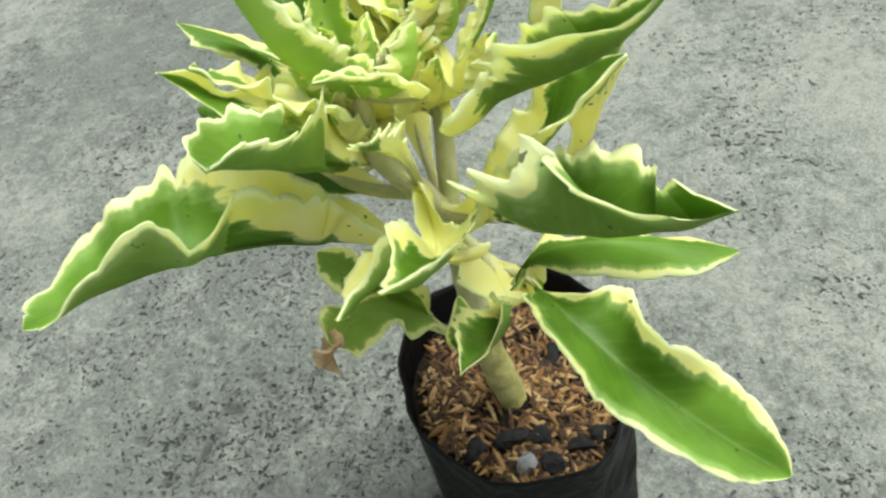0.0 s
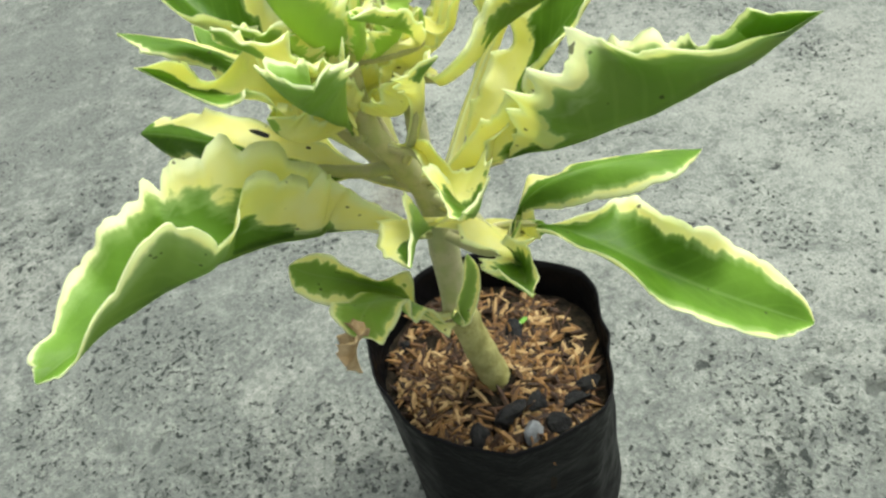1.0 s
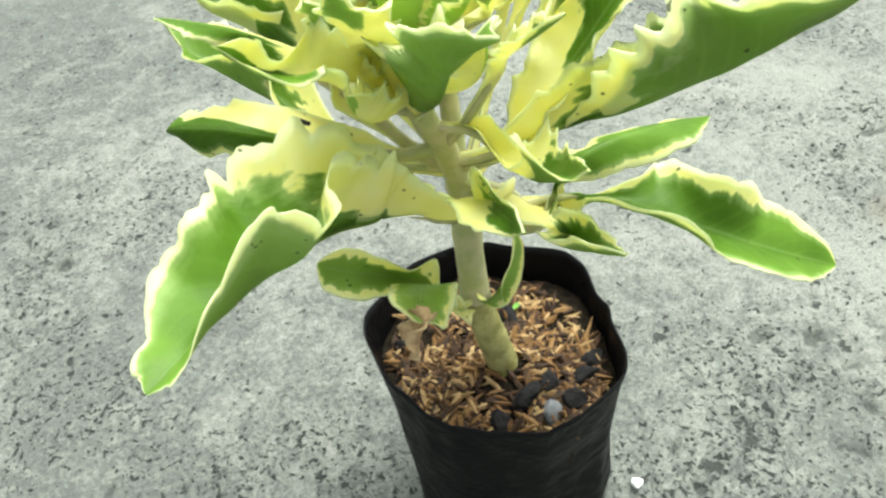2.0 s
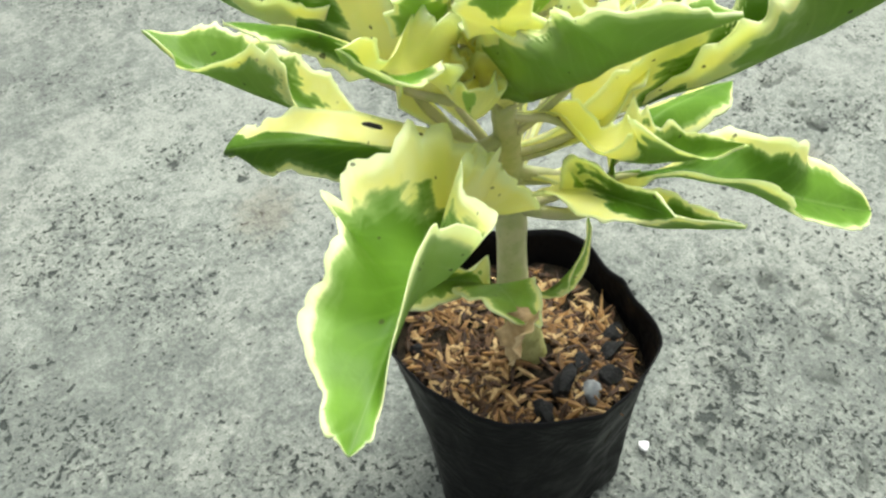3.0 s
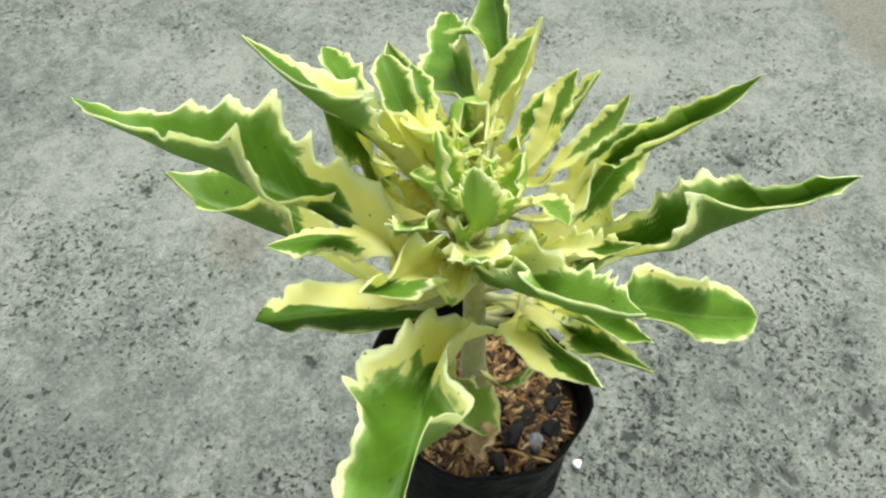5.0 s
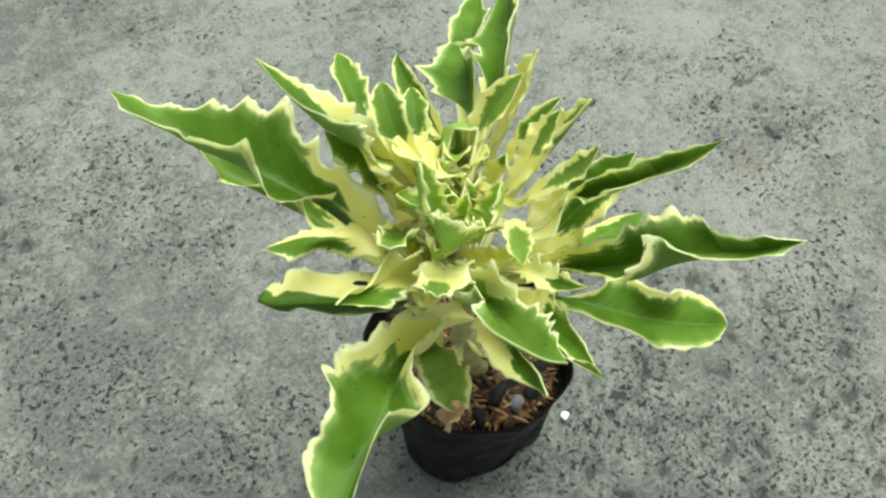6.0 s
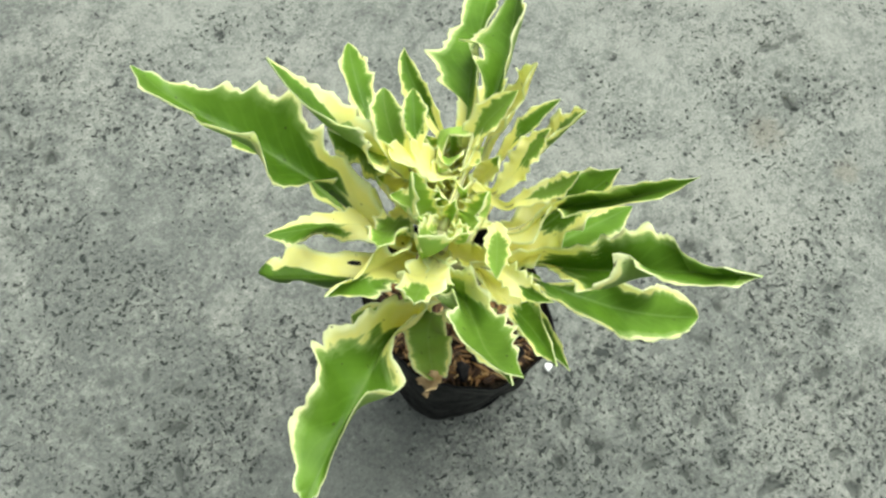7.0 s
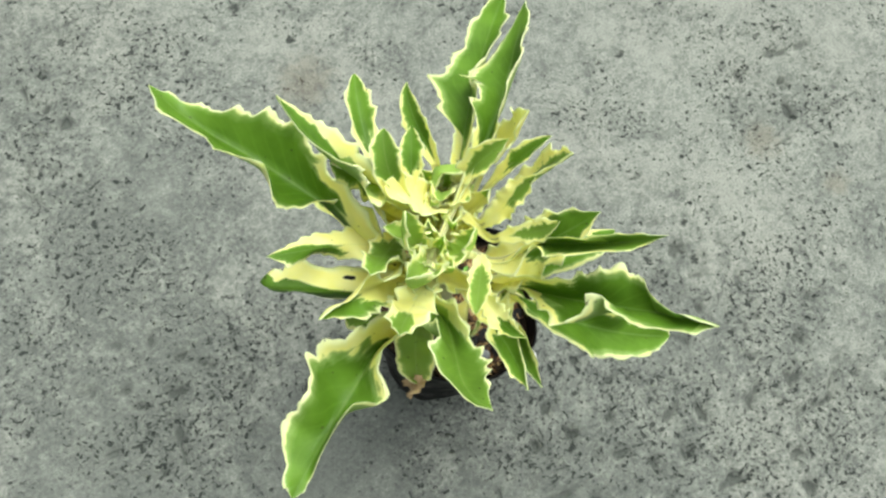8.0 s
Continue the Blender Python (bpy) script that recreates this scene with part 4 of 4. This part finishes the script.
low_leaf = broad_leaf(((-0.0395, 0.0058, 0.2234), (-0.0733, 0.0126, 0.2424), (-0.0908, 0.0218, 0.2412), (-0.0824, 0.0277, 0.2295)),
           ((-0.0447, 0.0073, 0.2131), (-0.0637, 0.0122, 0.2222), (-0.0718, 0.0182, 0.2264), (-0.078, 0.0194, 0.2272), (-0.0772, 0.0233, 0.2301)),
           ((-0.0341, 0.0136, 0.223), (-0.0591, 0.02, 0.2378), (-0.0686, 0.0305, 0.2337), (-0.0747, 0.0252, 0.2366), (-0.0771, 0.027, 0.237)),
           6, 0.05, 0.04, cream=0.13, margin=0.12, under=0.1, slant=-0.75, stalk=0.0020, label="low leaf half cream half dark green", seed=21)
broad_leaf(((-0.0278, 0.0065, 0.2395), (-0.0431, 0.0003, 0.2523), (-0.06, 0.0017, 0.2562), (-0.0654, -0.0068, 0.2714)),
           ((-0.0277, 0.0078, 0.2315), (-0.0362, -0.0051, 0.2419), (-0.0397, -0.0081, 0.2531), (-0.0438, -0.0087, 0.2608), (-0.0493, -0.0094, 0.2572), (-0.0598, -0.0074, 0.2651)),
           ((-0.0327, 0.0152, 0.2389), (-0.0292, 0.0054, 0.2537), (-0.0391, -0.0008, 0.2644), (-0.042, 0.0048, 0.2642), (-0.0522, -0.0014, 0.2605), (-0.0582, -0.0038, 0.2695)),
           7, 0.12, 0.05, cream=0.6, margin=0.08, under=0.1, slant=-0.45, seed=22)
broad_leaf(((-0.0236, -0.0031, 0.235), (-0.0185, -0.0308, 0.26), (-0.0363, -0.0446, 0.2787), (-0.0243, -0.0576, 0.2874)),
           ((-0.0297, 0.0054, 0.2443), (-0.0253, -0.007, 0.2585), (-0.02, -0.0195, 0.2697), (-0.0191, -0.0334, 0.2745), (-0.0184, -0.0428, 0.2796), (-0.0212, -0.0473, 0.2843)),
           ((-0.0256, 0.0059, 0.2457), (-0.0297, -0.0055, 0.2608), (-0.0354, -0.0165, 0.2676), (-0.0278, -0.0218, 0.2703), (-0.0348, -0.0341, 0.2805), (-0.0304, -0.0524, 0.288)),
           9, 0.15, 0.05, cream=0.12, margin=0.06, under=-0.2, slant=0.12, young=0.1, ramp=0.35, seed=23)
leaf((-0.0028, -0.0045, 0.26), (-0.0073, -0.0122, 0.2688), (-0.0121, -0.0198, 0.2753), (-0.0163, -0.0264, 0.2805), 0.0048, 0.10, 0.49, 0.53,
     4, 0.15, 0.14, 0.16, 0.14, seed=24, young=0.3, point=0.7)
broad_leaf(((-0.0004, -0.003, 0.1985), (-0.0168, -0.0222, 0.2189), (-0.0175, -0.0418, 0.2307), (-0.0189, -0.0531, 0.2359)),
           ((0.0041, 0.0002, 0.1996), (-0.0133, -0.0144, 0.209), (-0.0163, -0.0192, 0.2279), (-0.0165, -0.0361, 0.2314), (-0.0172, -0.0456, 0.2363)),
           ((-0.0032, -0.0057, 0.1944), (-0.018, -0.0101, 0.2088), (-0.0235, -0.0205, 0.2201), (-0.0252, -0.0348, 0.225), (-0.0198, -0.0467, 0.2293)),
           7, 0.09, 0.05, cream=0.45, margin=0.10, under=-0.1, slant=-0.2, stalk=0.0020, seed=25)
broad_leaf(((0.0044, -0.0056, 0.1954), (0.0176, -0.0184, 0.1822), (0.0066, -0.0339, 0.1982), (0.0069, -0.0552, 0.2184)),
           ((0.0054, 0.0061, 0.1826), (0.019, -0.0122, 0.1904), (0.0064, -0.0189, 0.199), (0.0113, -0.0253, 0.205), (0.0112, -0.0425, 0.2102)),
           ((-0.0036, -0.0133, 0.1979), (0.0044, -0.0167, 0.1943), (0.0044, -0.0212, 0.1964), (-0.0017, -0.028, 0.203), (0.0021, -0.0394, 0.2108)),
           6, 0.10, 0.05, cream=0.28, margin=0.2, slant=-0.1, stalk=0.0020, seed=26)
leaf((-0.0067, -0.0174, 0.2525), (-0.0058, -0.024, 0.2623), (-0.0083, -0.034, 0.2675), (-0.0025, -0.0396, 0.2758), 0.0047, 0.30, 0.56, 0.51,
     6, 0.3, 0.14, 0.54, 0.19, seed=27, neck=0.55)
broad_leaf(((0.0103, -0.0089, 0.1898), (0.0179, -0.0051, 0.2131), (0.0447, -0.0046, 0.2049), (0.0736, -0.0013, 0.1969)),
           ((0.0202, -0.0041, 0.1865), (0.02, 0.0023, 0.2001), (0.0278, 0.0011, 0.1997), (0.0362, 0.0049, 0.1981), (0.0552, 0.0044, 0.1964)),
           ((0.0114, -0.0038, 0.1824), (0.0181, -0.0053, 0.1942), (0.0282, -0.0092, 0.1963), (0.0418, -0.0104, 0.1971), (0.0607, -0.0102, 0.1976)),
           6, 0.06, 0.05, cream=0.05, margin=0.07, lop=0.55, slant=0.2, rounded=True, stalk=0.0020, blunt=0.25, seed=28)
broad_leaf(((-0.0202, 0.0015, 0.1537), (-0.0322, 0.0071, 0.1718), (-0.0503, 0.0063, 0.1739), (-0.0584, 0.0091, 0.1839)),
           ((-0.0183, -0.001, 0.1562), (-0.0266, -0.0032, 0.1664), (-0.0364, -0.0039, 0.172), (-0.0472, -0.0022, 0.172), (-0.0583, 0.004, 0.175)),
           ((-0.0242, 0, 0.1526), (-0.022, 0.0044, 0.1706), (-0.0323, -0.0006, 0.1765), (-0.0395, 0.0013, 0.1839), (-0.0471, 0.0101, 0.1833)),
           4, 0.05, 0.04, cream=0.10, margin=0.2, dull=0.1, lop=-0.25, young=0.35, rounded=True, root=SHOOT, blunt=0.4, seed=29)
broad_leaf(((-0.0147, 0.003, 0.1421), (-0.0294, 0.0014, 0.1733), (-0.0356, -0.0199, 0.1944), (-0.0386, -0.0327, 0.1917)),
           ((-0.014, 0.0005, 0.1422), (-0.0185, -0.0037, 0.1602), (-0.0236, -0.0156, 0.1706), (-0.0238, -0.0186, 0.1856), (-0.0318, -0.0315, 0.1861)),
           ((-0.0155, -0.0026, 0.1405), (-0.027, 0.0065, 0.158), (-0.0387, 0, 0.1719), (-0.0417, -0.0123, 0.1836), (-0.0442, -0.0221, 0.1949)),
           5, 0.05, 0.04, cream=0.08, margin=0.14, dull=0.15, young=0.3, rounded=True, root=SHOOT, blunt=0.5, label="small curled lower leaf with a withered tip", seed=30)
broad_leaf(((-0.0096, 0.0002, 0.1492), (-0.0175, -0.0169, 0.1633), (-0.0029, -0.0211, 0.1815), (-0.0035, -0.0166, 0.1953)),
           ((-0.0091, -0.001, 0.1481), (-0.01, -0.0112, 0.1562), (-0.0075, -0.0177, 0.1653), (-0.0038, -0.0192, 0.1755), (-0.0009, -0.0167, 0.186)),
           ((-0.0079, -0.0007, 0.1487), (-0.0094, -0.0109, 0.1564), (-0.0087, -0.0174, 0.1659), (-0.0102, -0.0199, 0.1777), (-0.0071, -0.0205, 0.1873)),
           4, 0.04, 0.03, cream=0.10, margin=0.2, young=0.4, root=SHOOT, blunt=0.3, seed=32)
leaf((-0.0241, -0.0042, 0.2531), (-0.0324, -0.0117, 0.2653), (-0.0395, -0.0185, 0.2757), (-0.0428, -0.0239, 0.2847), 0.0076, 0.12, 0.19, 0.53,
     4, 0.2, 0.29, 0.64, 0.11, seed=33, slant=0.1, neck=0.6, young=0.2)
broad_leaf(((-0.0194, 0.0309, 0.2222), (-0.0267, 0.0528, 0.2481), (-0.0313, 0.0414, 0.2638), (-0.0435, 0.0426, 0.2812)),
           ((-0.0253, 0.0325, 0.2197), (-0.0282, 0.0388, 0.2364), (-0.0343, 0.0364, 0.2473), (-0.0366, 0.0385, 0.258), (-0.0417, 0.0406, 0.2639)),
           ((-0.0146, 0.0327, 0.2226), (-0.019, 0.0435, 0.2387), (-0.0248, 0.033, 0.2534), (-0.0331, 0.0355, 0.2603), (-0.0327, 0.0359, 0.2723)),
           6, 0.08, 0.05, cream=0.55, margin=0.08, under=-0.1, slant=-0.65, seed=34)
leaf((-0.025, 0.0225, 0.2383), (-0.0324, 0.0139, 0.2508), (-0.0392, 0.0075, 0.262), (-0.0439, 0.0021, 0.2711), 0.0077, 0.22, 0.24, 0.53,
     5, 0.2, 0.36, 0.2, 0.15, seed=35, neck=0.6, young=0.2)
broad_leaf(((-0.0083, -0.0085, 0.2258), (-0.0016, -0.0227, 0.2145), (0.0005, -0.0375, 0.2305), (-0.0046, -0.0547, 0.2492)),
           ((-0.0073, -0.0113, 0.2348), (-0.0013, -0.0159, 0.2262), (0.0065, -0.0175, 0.2302), (0.0054, -0.0264, 0.2311), (0.0007, -0.0409, 0.2399)),
           ((-0.0105, -0.0112, 0.2304), (-0.0072, -0.0216, 0.2249), (-0.0045, -0.0264, 0.2339), (-0.0089, -0.0293, 0.241), (-0.0068, -0.0477, 0.2416)),
           7, 0.12, 0.05, cream=0.40, margin=0.14, seed=36)


def crown(centre, count, reach, rise, half, turn, seed, young, cream=0.16, edge=0.2):
    """Young leaves packed round a growing tip, each cupped upwards."""
    rng = random.Random(seed)
    c = Vector(centre)
    for i in range(count):
        a = turn + i * 2.399
        t = (i + 0.6) / count
        r, h = reach * (0.35 + 0.65 * t), rise * (1.15 - 0.45 * t)
        d = Vector((math.cos(a), math.sin(a), 0))
        b = c + d * 0.0012 + Vector((0, 0, -0.004 * t))
        tip = c + d * r + Vector((0, 0, h))
        leaf(tuple(b), tuple(b + d * r * 0.45 + Vector((0, 0, h * 0.05))), tuple(b + d * r * 0.95 + Vector((0, 0, h * 0.45))), tuple(tip), half * (0.55 + 0.45 * t), rng.uniform(-0.2, 0.2), 0.95, 0.58,
             4, 0.16, 0.25, cream, edge, young=young, seed=seed + i, stalk=0, point=0.38, neck=0.55)


crown((-0.0204, 0.0043, 0.2413), 7, 0.028, 0.018, 0.0088, 2.0, 350, 0.6, 0.85)
crown((-0.0113, 0.0175, 0.2411), 7, 0.026, 0.020, 0.0084, 0.7, 370, 0.6, 0.85)
crown((-0.0202, 0.0025, 0.2576), 5, 0.014, 0.015, 0.0080, 0.4, 300, 0.95, 0.3, 0.35)
crown((-0.0061, 0.0233, 0.2562), 5, 0.014, 0.015, 0.0080, 1.2, 330, 0.95, 0.3, 0.35)
# the cupped leaves round the main tip
leaf((-0.0195, 0.0022, 0.255), (-0.0270, -0.0060, 0.2620), (-0.0335, -0.0112, 0.2800), (-0.0350, -0.0105, 0.3000), 0.0108, 0.0, 1.0, 0.45, 9, 0.10, 0.12, 0.02, 0.12, young=0.7, seed=401, stalk=0, neck=0.5, point=0.85)
leaf((-0.0203, 0.0045, 0.255), (-0.0262, 0.0085, 0.2605), (-0.0285, 0.0125, 0.2740), (-0.0256, 0.0145, 0.2860), 0.0078, 0.1, 0.85, 0.5, 7, 0.16, 0.2, 0.12, 0.2, young=0.75, seed=405, stalk=0, point=0.5)
leaf((-0.0206, 0.0055, 0.2545), (-0.0255, 0.0105, 0.2600), (-0.0300, 0.0140, 0.2665), (-0.0329, 0.0162, 0.2729), 0.0068, 0.2, 0.8, 0.5, 6, 0.2, 0.2, 0.2, 0.22, young=0.75, seed=402, stalk=0, point=0.5)
leaf((-0.0186, 0.0025, 0.254), (-0.01, -0.0006, 0.2535), (-0.0029, -0.0005, 0.2617), (-0.0033, 0.0037, 0.2727), 0.0085, -0.2, 0.9, 0.5, 6, 0.22, 0.2, 0.1, 0.22, young=0.9, seed=403, stalk=0, point=0.5)
# the hooded leaf behind the second tip
hood = leaf((-0.0065, 0.0255, 0.2540), (-0.0065, 0.0325, 0.2590), (-0.0070, 0.0335, 0.2725), (-0.0068, 0.0262, 0.2768), 0.0140, 0.0, 0.75, 0.6, 5, 0.08, 0.12, 0.7, 0.2, under=-0.7, young=0.35, seed=404, stalk=0, neck=0.55, point=0.3)
# small leaves cupped inside it
leaf((-0.0065, 0.0235, 0.2560), (-0.0072, 0.0250, 0.2635), (-0.0085, 0.0230, 0.2705), (-0.0105, 0.0185, 0.2715), 0.0062, 0.0, 0.6, 0.5, 5, 0.08, 0.15, 0.25, 0.25, young=0.5, seed=407, stalk=0, point=0.4)
leaf((-0.0060, 0.0220, 0.2560), (-0.0040, 0.0205, 0.2630), (-0.0020, 0.0180, 0.2685), (-0.0006, 0.0150, 0.2715), 0.0058, 0.0, 0.5, 0.5, 5, 0.08, 0.15, 0.9, 0.25, young=0.4, seed=408, stalk=0, point=0.4)
leaf((-0.0075, 0.0215, 0.2560), (-0.0100, 0.0200, 0.2630), (-0.0130, 0.0185, 0.2670), (-0.0160, 0.0170, 0.2685), 0.0060, 0.0, 0.5, 0.5, 5, 0.08, 0.15, 0.9, 0.25, young=0.4, seed=409, stalk=0, point=0.4)
# a broad cream leaf beside it
leaf((-0.0110, 0.0210, 0.2560), (-0.0140, 0.0215, 0.2665), (-0.0205, 0.0240, 0.2765), (-0.0285, 0.0270, 0.2815), 0.0078, 0.1, 0.30, 0.5, 5, 0.05, 0.15, 1.5, 0.2, seed=406, stalk=0, point=0.4, neck=0.7, label="broad cream young leaf")
# the withered end of a low leaf
leaf((-0.0357, -0.0319, 0.1926), (-0.0398, -0.0334, 0.1941), (-0.0429, -0.0336, 0.186), (-0.0422, -0.0322, 0.1743), 0.0056, 0.2, 0.8, 0.4, 4, 0.2, 0.35, 0.2, 0.1, seed=411, stalk=0, label="withered brown curled leaf tip", dry=True)


def blemish(host, near, length, width, seed, across=15):
    """A small blackened bruise sunk into the upper side of a leaf, close to a place."""
    want = in_plant(near)
    skin = host.data.vertices[: len(host.data.vertices) // 2]
    k = min((i for i in range(len(skin)) if 3 <= i % across < across - 3), key=lambda i: (skin[i].co - want).length)
    z = skin[k].normal.normalized()
    x = skin[k + across].co - skin[k - across].co
    x = (x - x.dot(z) * z).normalized()
    ob = part("blemish", lump("blemish", (length, width, 0.0005), CHARCOAL, seed, 1, 0.3), host, "small blackened bruise")
    ob.matrix_basis = Matrix.Translation(skin[k].co) @ Matrix((x, z.cross(x), z)).transposed().to_4x4()


blemish(low_leaf, (-0.0527, 0.0183, 0.2277), 0.0040, 0.0014, 21)
blemish(low_leaf, (-0.0388, 0.0165, 0.2232), 0.0010, 0.0006, 22)
blemish(hood, (-0.0055, 0.028, 0.2693), 0.0016, 0.0006, 23, 13)


def sprout():
    """A seedling with two tiny leaves."""
    ob = thing("seedling", "tiny bright green seedling sprouting from the husks", "seedling", at=(0.0150, 0.0275, SOIL_Z))
    part("shoot", tube("shoot", [Vector((0, 0, -0.001)), Vector((0.0003, 0, 0.002)), Vector((0.0002, 0.0004, 0.0045))], [0.0005, 0.0004, 0.0003], LEAF_UNDER, 6), ob)
    for k, turn in enumerate((0.4, 3.3)):
        d, s = Vector((math.cos(turn), math.sin(turn), 0.35)), Vector((-math.sin(turn), math.cos(turn), 0))
        top = []
        for i in range(7):
            u = i / 6
            w = 0.0012 * math.sin(math.pi * min(1, 0.08 + 0.9 * u)) ** 0.7
            p = Vector((0, 0, 0.0044)) + d * 0.0042 * u + Vector((0, 0, -0.0008 * u * u))
            top += [p - s * w, p + Vector((0, 0, -0.0002)), p + s * w]
        verts = top + [p - Vector((0, 0, 0.0003)) for p in top]
        faces = []
        for i in range(6):
            for j in range(2):
                q = 3 * i + j
                faces += [(q, q + 3, q + 4, q + 1), (21 + q, 21 + q + 1, 21 + q + 4, 21 + q + 3)]
        part("leaf", mesh_of("leaf", verts, faces, [SPROUT]), ob)


sprout()
